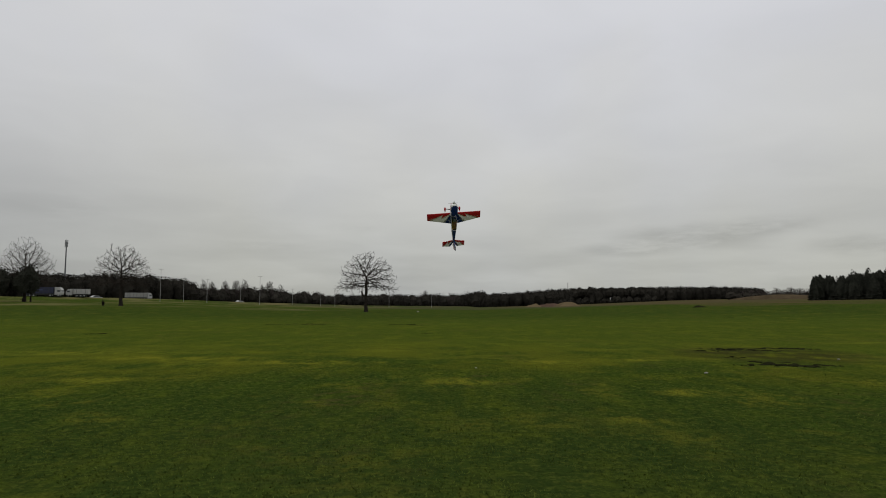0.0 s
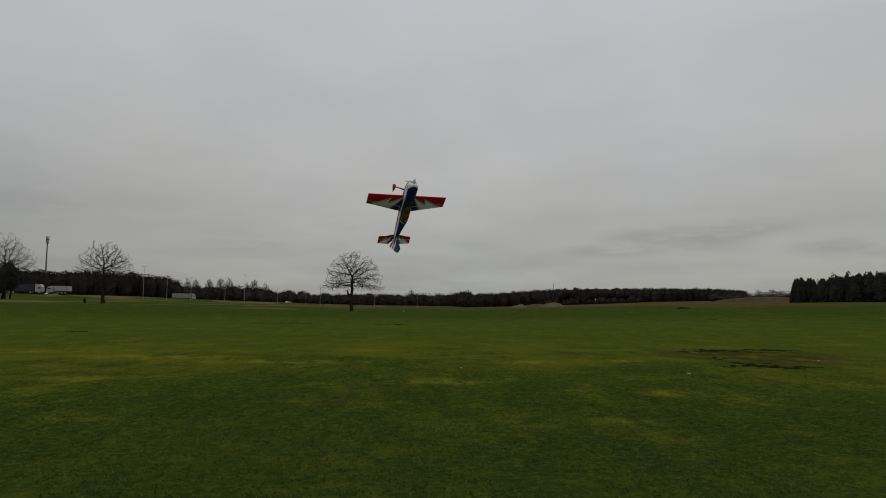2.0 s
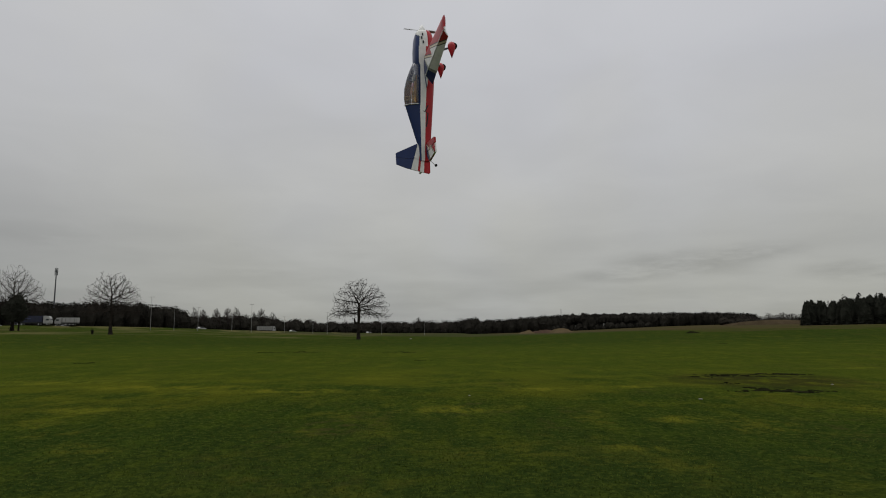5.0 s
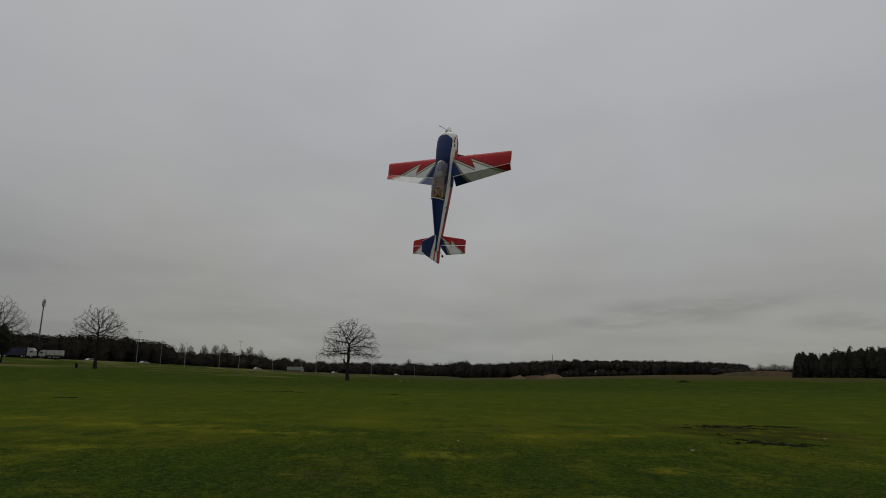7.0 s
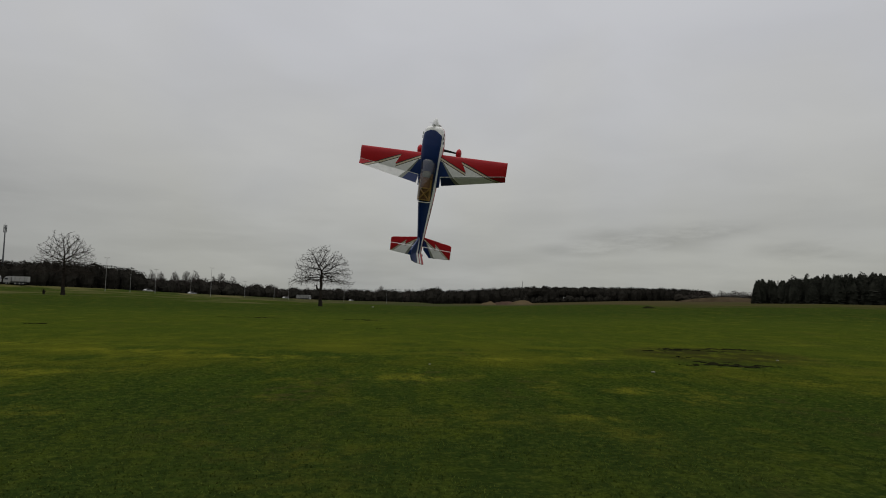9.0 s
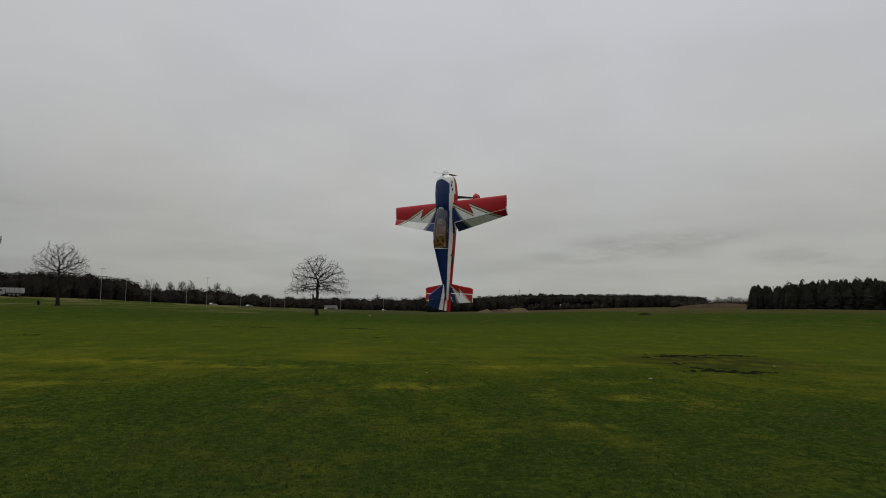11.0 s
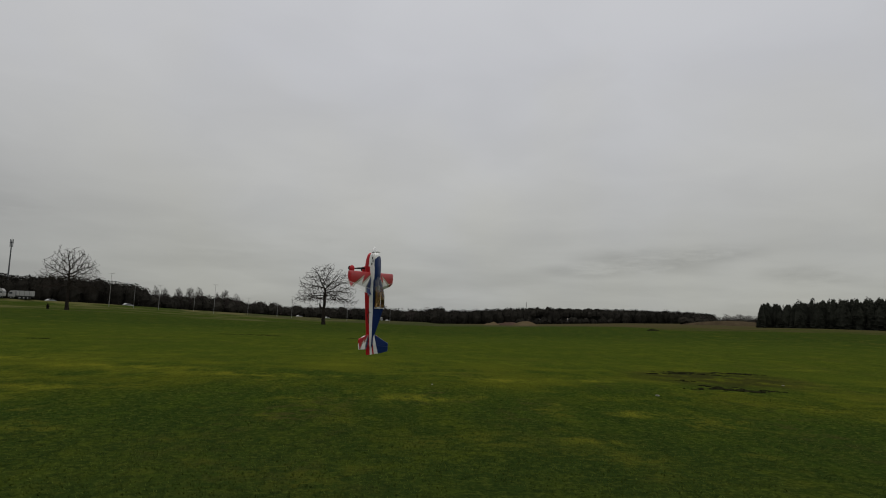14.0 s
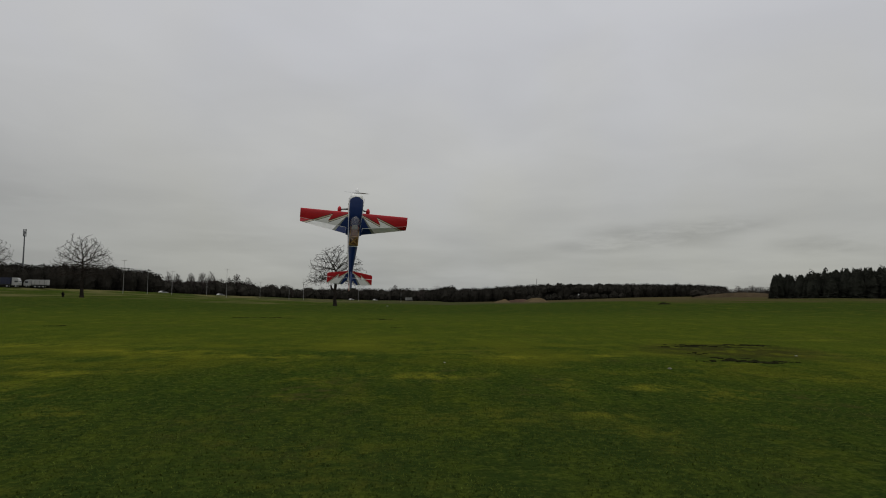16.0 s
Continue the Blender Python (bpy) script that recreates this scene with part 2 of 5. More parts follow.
def meadow_material():
    """Short winter lawn with moss, wear and a paler rough strip far off."""
    m = bpy.data.materials.new("meadow")
    m.use_nodes = True
    nt = m.node_tree
    n, lk = nt.nodes.new, nt.links.new
    b = nt.nodes["Principled BSDF"]
    b.inputs["Roughness"].default_value, b.inputs["Specular IOR Level"].default_value = 1.0, 0.0
    geo = n("ShaderNodeNewGeometry")
    pos = geo.outputs["Position"]

    def nz(scale, detail=5, rough=0.55, stretch=(1, 1, 1), off=(0, 0, 0)):
        mp, q = n("ShaderNodeMapping"), n("ShaderNodeTexNoise")
        mp.inputs["Scale"].default_value, mp.inputs["Location"].default_value = stretch, off
        lk(pos, mp.inputs[0]); lk(mp.outputs[0], q.inputs["Vector"])
        q.inputs["Scale"].default_value, q.inputs["Detail"].default_value, q.inputs["Roughness"].default_value = scale, detail, rough
        return q.outputs["Fac"]

    def rng(src, a, b_, c=0.0, d=1.0):
        r = n("ShaderNodeMapRange"); r.interpolation_type = "SMOOTHSTEP"
        r.inputs["From Min"].default_value, r.inputs["From Max"].default_value = a, b_
        r.inputs["To Min"].default_value, r.inputs["To Max"].default_value = c, d
        lk(src, r.inputs["Value"])
        return r.outputs[0]

    def mix(f, a, b_):
        x = n("ShaderNodeMix"); x.data_type = "RGBA"
        lk(f, x.inputs["Factor"])
        for k, v in (("A", a), ("B", b_)):
            if isinstance(v, tuple):
                x.inputs[k].default_value = (*v, 1)
            else:
                lk(v, x.inputs[k])
        return x.outputs["Result"]

    def mul(a, b_):
        x = n("ShaderNodeMath"); x.operation = "MULTIPLY"
        for i, v in enumerate((a, b_)):
            if isinstance(v, (int, float)):
                x.inputs[i].default_value = v
            else:
                lk(v, x.inputs[i])
        return x.outputs[0]

    sep = n("ShaderNodeSeparateXYZ"); lk(pos, sep.inputs[0])
    c = mix(rng(nz(0.16, 4), 0.38, 0.62), (0.033, 0.054, 0.0070), (0.0600, 0.0730, 0.0070))
    far_ = n("ShaderNodeVectorMath"); far_.operation = "LENGTH"; lk(pos, far_.inputs[0])
    wob = n("ShaderNodeMath"); wob.operation = "MULTIPLY_ADD"; wob.inputs[1].default_value = 26
    lk(nz(0.03, 4), wob.inputs[0]); lk(far_.outputs["Value"], wob.inputs[2])
    c = mix(rng(wob.outputs[0], 52, 68, 0, 0.75), c, (0.0296, 0.0522, 0.0113))
    c = mix(rng(nz(1.1, 6, 0.65, stretch=(1.3, 0.55, 1)), 0.40, 0.60, 0, 0.9), c, (0.0205, 0.0365, 0.0064))
    c = mix(rng(nz(0.50, 5, 0.6, stretch=(1.4, 0.45, 1), off=(2, 6, 0)), 0.45, 0.62, 0, 0.55), c, (0.0200, 0.0370, 0.0070))
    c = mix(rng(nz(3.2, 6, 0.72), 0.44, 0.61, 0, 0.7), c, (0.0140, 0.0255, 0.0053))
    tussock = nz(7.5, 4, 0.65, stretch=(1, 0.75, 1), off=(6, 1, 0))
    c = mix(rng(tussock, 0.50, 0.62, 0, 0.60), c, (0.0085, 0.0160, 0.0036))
    c = mix(rng(nz(9.0, 4, 0.7, off=(2, 5, 0)), 0.49, 0.63, 0, 0.60), c, (0.0760, 0.0920, 0.0150))
    # ragged moss and worn patches
    moss = mul(rng(nz(0.55, 6, 0.65, stretch=(1.1, 0.8, 1), off=(7, 3, 0)), 0.51, 0.67), rng(nz(2.6, 6, 0.75), 0.42, 0.58))
    c = mix(mul(moss, 0.75), c, (0.0960, 0.0960, 0.0115))
    worn = mul(rng(nz(0.25, 6, 0.65, stretch=(1.4, 0.5, 1), off=(-4, 9, 0)), 0.50, 0.66), rng(nz(2.3, 5, 0.7, off=(3, 3, 0)), 0.45, 0.62))
    c = mix(mul(worn, 0.75), c, (0.0500, 0.0430, 0.0135))
    # a moss-yellow belt across the field
    dist = n("ShaderNodeVectorMath"); dist.operation = "LENGTH"; lk(pos, dist.inputs[0])
    belt = mul(rng(dist.outputs["Value"], 12.5, 17.5), rng(dist.outputs["Value"], 31, 21))
    belt = mul(belt, rng(nz(0.35, 5, 0.6, off=(1, 8, 2)), 0.40, 0.64))
    c = mix(mul(belt, 0.55), c, (0.0853, 0.0870, 0.0087))
    moss_grain = rng(nz(1.3, 6, 0.7, stretch=(1.2, 0.6, 1), off=(9, 2, 0)), 0.40, 0.60)
    # thin pale moss streaks
    streak = mul(rng(nz(1.0, 5, 0.6, stretch=(0.30, 0.62, 1), off=(3, 1, 0)), 0.55, 0.66), mul(rng(dist.outputs["Value"], 16, 19), rng(dist.outputs["Value"], 30, 23)))
    c = mix(mul(streak, 0.28), c, (0.125, 0.120, 0.014))
    # cushions of yellow moss
    for mx_, my_, rx_, ry_ in ((-12.6, 20.6, 4.6, 1.1), (-8.0, 18.5, 3.4, 0.9), (-4.3, 17.3, 2.6, 0.7), (0.5, 13.4, 1.3, 0.8), (2.9, 17.5, 1.3, 0.9), (5.6, 18.1, 0.9, 0.5), (2.9, 9.0, 0.7, 0.40), (4.6, 11.8, 0.8, 0.6), (16.4, 25.1, 2.0, 0.8), (-7.5, 13.5, 1.2, 0.7)):
        sub, scl, ln = n("ShaderNodeVectorMath"), n("ShaderNodeVectorMath"), n("ShaderNodeVectorMath")
        sub.operation, scl.operation, ln.operation = "SUBTRACT", "DIVIDE", "LENGTH"
        sub.inputs[1].default_value, scl.inputs[1].default_value = (mx_, my_, 0), (rx_, ry_, 1000)
        lk(pos, sub.inputs[0]); lk(sub.outputs[0], scl.inputs[0]); lk(scl.outputs[0], ln.inputs[0])
        c = mix(mul(mul(rng(ln.outputs["Value"], 1.15, 0.2), moss_grain), 0.68), c, (0.140, 0.134, 0.014))
    # shade between blades put into the colour: darker close by, lighter further out
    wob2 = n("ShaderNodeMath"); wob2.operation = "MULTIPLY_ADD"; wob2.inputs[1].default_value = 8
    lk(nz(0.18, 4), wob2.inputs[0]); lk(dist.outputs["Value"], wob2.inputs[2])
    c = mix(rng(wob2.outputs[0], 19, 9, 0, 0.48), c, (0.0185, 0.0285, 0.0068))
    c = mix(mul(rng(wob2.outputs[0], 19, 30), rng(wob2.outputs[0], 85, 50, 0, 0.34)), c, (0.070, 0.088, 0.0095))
    # bruised turf round the scars
    off_ = n("ShaderNodeVectorMath"); off_.operation = "DISTANCE"; off_.inputs[1].default_value = (10.3, 20.0, 0)
    lk(pos, off_.inputs[0])
    bruise = mul(rng(off_.outputs["Value"], 3.8, 1.6), rng(nz(1.1, 6, 0.7, stretch=(1.2, 0.7, 1), off=(5, 5, 0)), 0.36, 0.56))
    c = mix(mul(bruise, 0.85), c, (0.026, 0.0255, 0.0085))
    # fine blade grain, darker where the relief below dips
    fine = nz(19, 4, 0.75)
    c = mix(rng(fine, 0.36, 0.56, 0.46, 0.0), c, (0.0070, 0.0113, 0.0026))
    # rough pale grass beyond the mown field
    edge = nz(0.02, 4, 0.6)
    sh = n("ShaderNodeMath"); sh.operation = "MULTIPLY_ADD"; sh.inputs[1].default_value = 70
    lk(edge, sh.inputs[0]); lk(sep.outputs["Y"], sh.inputs[2])
    # its near edge comes closer to the east
    ex = n("ShaderNodeMath"); ex.operation = "MULTIPLY_ADD"; ex.inputs[1].default_value = 0.55
    mx = n("ShaderNodeMath"); mx.operation = "MAXIMUM"; mx.inputs[1].default_value = -120
    lk(sep.outputs["X"], mx.inputs[0]); lk(mx.outputs[0], ex.inputs[0]); lk(sh.outputs[0], ex.inputs[2])
    rough_ = rng(ex.outputs[0], 220, 290)
    dry = mix(rng(nz(0.09, 6, 0.7, stretch=(1, 0.3, 1)), 0.4, 0.62), (0.048, 0.044, 0.023), (0.030, 0.041, 0.013))
    c = mix(mul(rough_, 0.85), c, dry)
    # brown weeds whose near edge bends towards the standing place in the east
    slope, cap, bend, ragged_ = n("ShaderNodeMath"), n("ShaderNodeMath"), n("ShaderNodeMath"), n("ShaderNodeMath")
    slope.operation, cap.operation, bend.operation, ragged_.operation = "DIVIDE", "MINIMUM", "MULTIPLY_ADD", "MULTIPLY_ADD"
    cap.inputs[1].default_value, bend.inputs[1].default_value, ragged_.inputs[1].default_value = 0.43, 610, 90
    lk(sep.outputs["X"], slope.inputs[0]); lk(sep.outputs["Y"], slope.inputs[1]); lk(slope.outputs[0], cap.inputs[0])
    lk(cap.outputs[0], bend.inputs[0]); lk(dist.outputs["Value"], bend.inputs[2])
    lk(nz(0.07, 6, 0.7, stretch=(1, 0.7, 1), off=(8, 8, 0)), ragged_.inputs[0]); lk(bend.outputs[0], ragged_.inputs[2])
    east = mul(mul(rng(sep.outputs["X"], 25, 45), rng(sep.outputs["Y"], 20, 60)), rng(ragged_.outputs[0], 412, 455))
    c = mix(mul(east, rng(nz(0.10, 7, 0.75, stretch=(1, 0.5, 1)), 0.38, 0.60, 0.15, 0.9)), c, (0.060, 0.044, 0.023))
    verge = mul(mul(rng(dist.outputs["Value"], 120, 140), rng(sep.outputs["X"], -12, -35)), rng(nz(0.055, 5, 0.65, stretch=(1, 0.5, 1), off=(4, 2, 0)), 0.47, 0.60))
    c = mix(mul(verge, 0.6), c, (0.105, 0.092, 0.040))
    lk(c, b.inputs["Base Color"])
    bp = n("ShaderNodeBump"); bp.inputs["Strength"].default_value, bp.inputs["Distance"].default_value = 0.9, 0.03
    ad = n("ShaderNodeMath"); ad.operation = "ADD"
    lk(fine, ad.inputs[0]); lk(nz(5, 5, 0.7), ad.inputs[1]); lk(ad.outputs[0], bp.inputs["Height"]); lk(bp.outputs[0], b.inputs["Normal"])
    return m


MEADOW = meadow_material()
BLADE = mat("grass_blades", (0.042, 0.064, 0.0130), rough=1.0, var=0.3, scale=0.5, other=(0.064, 0.083, 0.0150), rand=0.4, spec=0.0)


# ---------------------------------------------------------------- mesh helpers
def mesh_of(name, bm, mats):
    me = bpy.data.meshes.new(name)
    bm.to_mesh(me)
    bm.free()
    for m in mats if isinstance(mats, (list, tuple)) else [mats]:
        me.materials.append(m)
    return me


def part(name, bm, material, parent, label="", smooth=False, m=None):
    me = mesh_of(name, bm, material)
    if smooth:
        me.shade_smooth()
    ob = new(name, me)
    ob.parent = parent
    if m is not None:
        ob.matrix_basis = m
    return tagged(ob, label)


def raw(name, verts, faces, material, parent=None, smooth=False):
    me = bpy.data.meshes.new(name)
    me.from_pydata([tuple(v) for v in verts], [], faces)
    for m in material if isinstance(material, (list, tuple)) else [material]:
        me.materials.append(m)
    if smooth:
        me.shade_smooth()
    ob = new(name, me)
    ob.parent = parent
    return ob


def loft(rings, cap=True):
    bm = bmesh.new()
    vs = [[bm.verts.new(p) for p in r] for r in rings]
    k = len(rings[0])
    for a, b in zip(vs, vs[1:]):
        for i in range(k):
            bm.faces.new((a[i], a[(i + 1) % k], b[(i + 1) % k], b[i]))
    if cap:
        bm.faces.new(vs[0][::-1])
        bm.faces.new(vs[-1])
    bmesh.ops.recalc_face_normals(bm, faces=bm.faces)
    return bm


def box(bm, x0, x1, y0, y1, z0, z1, bevel=0.0, mi=0):
    vs = [bm.verts.new((x, y, z)) for x in (x0, x1) for y in (y0, y1) for z in (z0, z1)]
    fs = [bm.faces.new([vs[i] for i in q]) for q in ((0, 1, 3, 2), (4, 6, 7, 5), (0, 4, 5, 1), (2, 3, 7, 6), (0, 2, 6, 4), (1, 5, 7, 3))]
    for f in fs:
        f.material_index = mi
    if bevel:
        es = list({e for f in fs for e in f.edges})
        bmesh.ops.bevel(bm, geom=es, offset=bevel, segments=2, affect="EDGES")
    return bm


def rod(bm, a, b, r0, r1, k=8):
    a, b = Vector(a), Vector(b)
    q = (b - a).to_track_quat("Z", "Y")
    ra = [bm.verts.new(a + q @ Vector((r0 * math.cos(2 * math.pi * i / k), r0 * math.sin(2 * math.pi * i / k), 0))) for i in range(k)]
    rb = [bm.verts.new(b + q @ Vector((r1 * math.cos(2 * math.pi * i / k), r1 * math.sin(2 * math.pi * i / k), 0))) for i in range(k)]
    for i in range(k):
        bm.faces.new((ra[i], ra[(i + 1) % k], rb[(i + 1) % k], rb[i]))
    bm.faces.new(ra[::-1]); bm.faces.new(rb)
    return bm


def smooth01(x, a, b):
    t = min(1.0, max(0.0, (x - a) / (b - a)))
    return t * t * (3 - 2 * t)


# ---------------------------------------------------------------- ground
RISE = ((-180, 0.2), (-60, 0.6), (-33, 0.52), (-27, 0.40), (-24, 0.31), (-18, 0.05), (-7, -0.31), (3, -0.41), (11, -0.18), (20, 0.22), (25, 0.36), (35, 0.55), (60, 0.5), (180, 0.2))
NEAR_RISE = ((-180, 0.2), (-60, 0.40), (-33, 0.38), (-27, 0.28), (-18, -0.02), (-7, -0.24), (3, -0.34), (11, -0.12), (20, 0.28), (25, 0.43), (35, 0.64), (60, 0.6), (180, 0.2))


def ground_z(x, y):
    """Height of the meadow: flat near by, a shallow hollow ahead, gentle rises to both sides and a verge up to the road."""
    r = math.hypot(x, y)
    az = math.degrees(math.atan2(x, y))
    near, far = (float(np.interp(az, [a for a, _ in q], [b for _, b in q])) for q in (NEAR_RISE, RISE))
    rise = near + (far - near) * smooth01(r, 130, 265)
    z = min(r, 700) * math.tan(radians(rise)) * smooth01(r, 15, 110)
    # a low bank along the near side of the road
    side = (x + 127.0) * 0.857 - (y - 261.0) * 0.515
    z += 0.85 * math.exp(-((side - 13.0) / 5.0) ** 2)
    if r < 60:
        z += 0.030 * noise.noise((x * 0.35, y * 0.35, 0)) * smooth01(r, 2, 6)
    return z


def at(az, d, sink=0.0):
    x, y = d * math.sin(radians(az)), d * math.cos(radians(az))
    return Vector((x, y, ground_z(x, y) - sink))


def build_ground():
    az = list(np.arange(-180, -48, 6.0)) + list(np.arange(-48, 48, 0.8)) + list(np.arange(48, 180, 6.0))
    rr = [0.0]
    r = 0.8
    while r < 4200:
        rr.append(r)
        r *= 1.055 if r < 60 else 1.03 if r < 120 else 1.018 if r < 480 else 1.09
    verts, faces = [(0, 0, 0)], []
    for r in rr[1:]:
        for a in az:
            x, y = r * math.sin(radians(a)), r * math.cos(radians(a))
            verts.append((x, y, ground_z(x, y)))
    k = len(az)
    for j in range(k):
        faces.append((0, 1 + (j + 1) % k, 1 + j))
    for i in range(len(rr) - 2):
        for j in range(k):
            a, b = 1 + i * k + j, 1 + i * k + (j + 1) % k
            faces.append((a, b, b + k, a + k))
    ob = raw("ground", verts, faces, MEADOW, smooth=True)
    tagged(ob, "mown green meadow with yellow moss and worn patches", "grass field", kind="structure")


build_ground()


def build_blades():
    """Short tufts on the near lawn."""
    rng = np.random.default_rng(5)
    verts, faces = [], []
    for _ in range(60000):
        u = rng.random()
        r = 4.2 + 13 * u ** 1.6
        a = radians(rng.uniform(-47, 44))
        x, y = r * math.sin(a), r * math.cos(a)
        if noise.noise((x * 0.9, y * 0.9, 3.3)) < -0.3:
            continue
        z = ground_z(x, y)
        h, w, t = rng.uniform(0.008, 0.024), rng.uniform(0.005, 0.010), rng.uniform(0, math.pi)
        lx, ly = rng.normal(0, 0.014), rng.normal(0, 0.014)
        i = len(verts)
        verts += [(x - w * math.cos(t), y - w * math.sin(t), z - 0.004), (x + w * math.cos(t), y + w * math.sin(t), z - 0.004), (x + lx, y + ly, z + h)]
        faces.append((i, i + 1, i + 2))
    tagged(raw("grass_tufts", verts, faces, BLADE), "short green grass tufts on the near lawn", "grass", kind="stuff")


build_blades()


def scab(name, az0, d0, w, l, h, seed, material, label, category, ragged=0.1):
    """A low uneven patch or heap with a ragged rim."""
    rng = np.random.default_rng(seed)
    p = at(az0, d0)
    verts, faces = [], []
    nr, na = 7, 72
    for i in range(nr + 1):
        f = i / nr
        for j in range(na):
            a = 2 * math.pi * j / na
            rag = 1 + 0.4 * noise.noise((math.cos(a) * 2 + seed * 3.1, math.sin(a) * 2, seed)) + ragged * noise.noise((math.cos(a) * 6 + seed, math.sin(a) * 6, seed * 2))
            x, y = w * f * rag * math.cos(a), l * f * rag * math.sin(a)
            q = Matrix.Rotation(-radians(az0), 3, "Z") @ Vector((x, y, 0))
            gz = ground_z(p.x + q.x, p.y + q.y) - p.z
            n_ = noise.noise(((p.x + q.x) * 1.1 / max(w, 0.3), (p.y + q.y) * 2.2 / max(w, 0.3), seed * 1.7))
            zz = gz + h * (1 - f ** 1.6) * (0.75 + 0.6 * n_) - (0.03 * h + 0.006 if i == nr else -0.004)
            verts.append((q.x, q.y, zz))
    for i in range(nr):
        for j in range(na):
            a, b = i * na + j, i * na + (j + 1) % na
            faces.append((a, b, b + na, a + na))
    faces.append(tuple(range(na)))
    ob = raw(name, verts, faces, material, smooth=True)
    ob.location = p
    return tagged(ob, label, category)


def soil_scar(az0, d0, w, l, count, seed, label):
    """Torn turf: flat ragged clods of soil scattered over an oval."""
    rng = np.random.default_rng(seed)
    p = at(az0, d0)
    turn = Matrix.Rotation(-radians(az0), 3, "Z")
    verts, faces = [], []
    for _ in range(int(count * 1.25)):
        u, v = rng.normal(0, 0.45, 2)
        c = Vector((w * u, l * v, 0))
        big = rng.uniform(0.25, 1.0) ** 2
        cw, cl, ch = (0.05 + 0.26 * big) * min(1, w), (0.03 + 0.09 * big) * min(1, w), rng.uniform(0.006, 0.030)
        i, k = len(verts), 11
        for f, zz in ((1.0, -0.012), (0.7, ch * 0.8), (0.3, ch)):
            for j in range(k):
                t = 2 * math.pi * j / k
                q = turn @ (c + Vector((cw * f * math.cos(t), cl * f * math.sin(t), 0)) * rng.uniform(0.65, 1.25))
                verts.append((q.x, q.y, ground_z(p.x + q.x, p.y + q.y) - p.z + zz * rng.uniform(0.7, 1.2)))
        for r_ in range(2):
            for j in range(k):
                a_, b_ = i + r_ * k + j, i + r_ * k + (j + 1) % k
                faces.append((a_, b_, b_ + k, a_ + k))
        faces.append(tuple(i + 2 * k + j for j in range(k)))
    scar = new("soil_scar")
    scar.location = p
    tagged(raw("torn_soil", verts, faces, SOIL, scar), kind="stuff")
    return tagged(scar, label, "bare soil", "scars in the meadow")


for i, (a, d, w, l, n_) in enumerate(((22.6, 22.9, 0.5, 0.10, 7), (23.9, 23.6, 0.6, 0.22, 16), (25.0, 24.4, 0.8, 0.35, 24), (26.6, 23.9, 0.7, 0.16, 12), (28.3, 25.0, 0.9, 0.30, 22), (29.6, 25.2, 0.6, 0.14, 8),
                                       (25.0, 21.0, 0.5, 0.3, 7), (26.6, 19.6, 0.6, 0.35, 9), (28.0, 18.9, 0.7, 0.35, 18), (29.3, 18.8, 0.8, 0.45, 26), (30.9, 19.3, 0.6, 0.2, 9), (26.0, 18.2, 0.4, 0.15, 5))):
    soil_scar(a, d, w, l, n_, 10 + i, "torn scar of dark wet soil clods in the meadow")
for i, (a, d, w, l, n_) in enumerate(((-14.9, 47, 1.2, 0.16, 16), (-13.2, 47.5, 1.0, 0.12, 9), (-11.6, 46.5, 1.2, 0.14, 14), (-4.0, 46, 1.0, 0.14, 12), (-2.6, 45, 0.7, 0.14, 8), (-1.2, 33, 0.4, 0.10, 7), (24.5, 60, 0.6, 0.2, 9), (-29.0, 36, 0.7, 0.12, 8))):
    soil_scar(a, d, w, l, n_, 30 + i, "thin broken rut of dark soil across the meadow")
scab("brush_heap", 22.3, 107, 1.15, 0.6, 0.3, 51, SOIL, "low dark heap of brush on the field", "brush heap")
scab("sand_mound", 11.4, 300, 5.4, 5, 2.5, 52, SAND, "pale sand heap at the field's far edge", "sand heap")
scab("sand_mound", 8.3, 305, 4.0, 4, 1.8, 53, SAND, "smaller pale sand heap at the field's far edge", "sand heap")
scab("earth_heap", 9.9, 308, 8.0, 4, 1.7, 54, EARTH, "reddish brown dug earth between sand heaps", "earth heap")
scab("earth_heap", 9.5, 310, 2.5, 3, 2.2, 55, EARTH, "reddish brown dug earth heap", "earth heap")
scab("grass_bank", 28.2, 320, 21, 9, 2.9, 56, BERM, "long brown bank covered with dry grass", "earth bank")

def pale_stone(az, d, r, seed, label):
    rng = np.random.default_rng(seed)
    bm = bmesh.new()
    bmesh.ops.create_icosphere(bm, subdivisions=2, radius=r)
    for v in bm.verts:
        v.co *= 1 + 0.25 * noise.noise(v.co * 2 / r + Vector((seed, 0, 0)))
        v.co.z *= 0.45
    ob = new("pale_stone", mesh_of("pale_stone", bm, PALE))
    ob.matrix_basis = Matrix.Translation(at(az, d, -r * 0.25)) @ Matrix.Rotation(rng.uniform(0, 6), 4, "Z")
    return tagged(ob, label, "stone", "stones on the meadow")


pale_stone(22.7, 16.0, 0.045, 1, "small pale stone lying in the grass")
pale_stone(-2.3, 132, 0.22, 2, "pale stone at the far side of the meadow")
pale_stone(32.2, 21.5, 0.04, 3, "small pale stone lying in the grass")
pale_stone(3.0, 15.8, 0.028, 4, "small pale stone lying in the grass")

# ---------------------------------------------------------------- road
ROAD_P, ROAD_D = Vector((-127.0, 261.0)), Vector((0.515, 0.857))


def road_at(s, side=0.0):
    x = ROAD_P.x + ROAD_D.x * s + ROAD_D.y * side
    y = ROAD_P.y + ROAD_D.y * s - ROAD_D.x * side
    return Vector((x, y, ground_z(x, y) + 0.12))


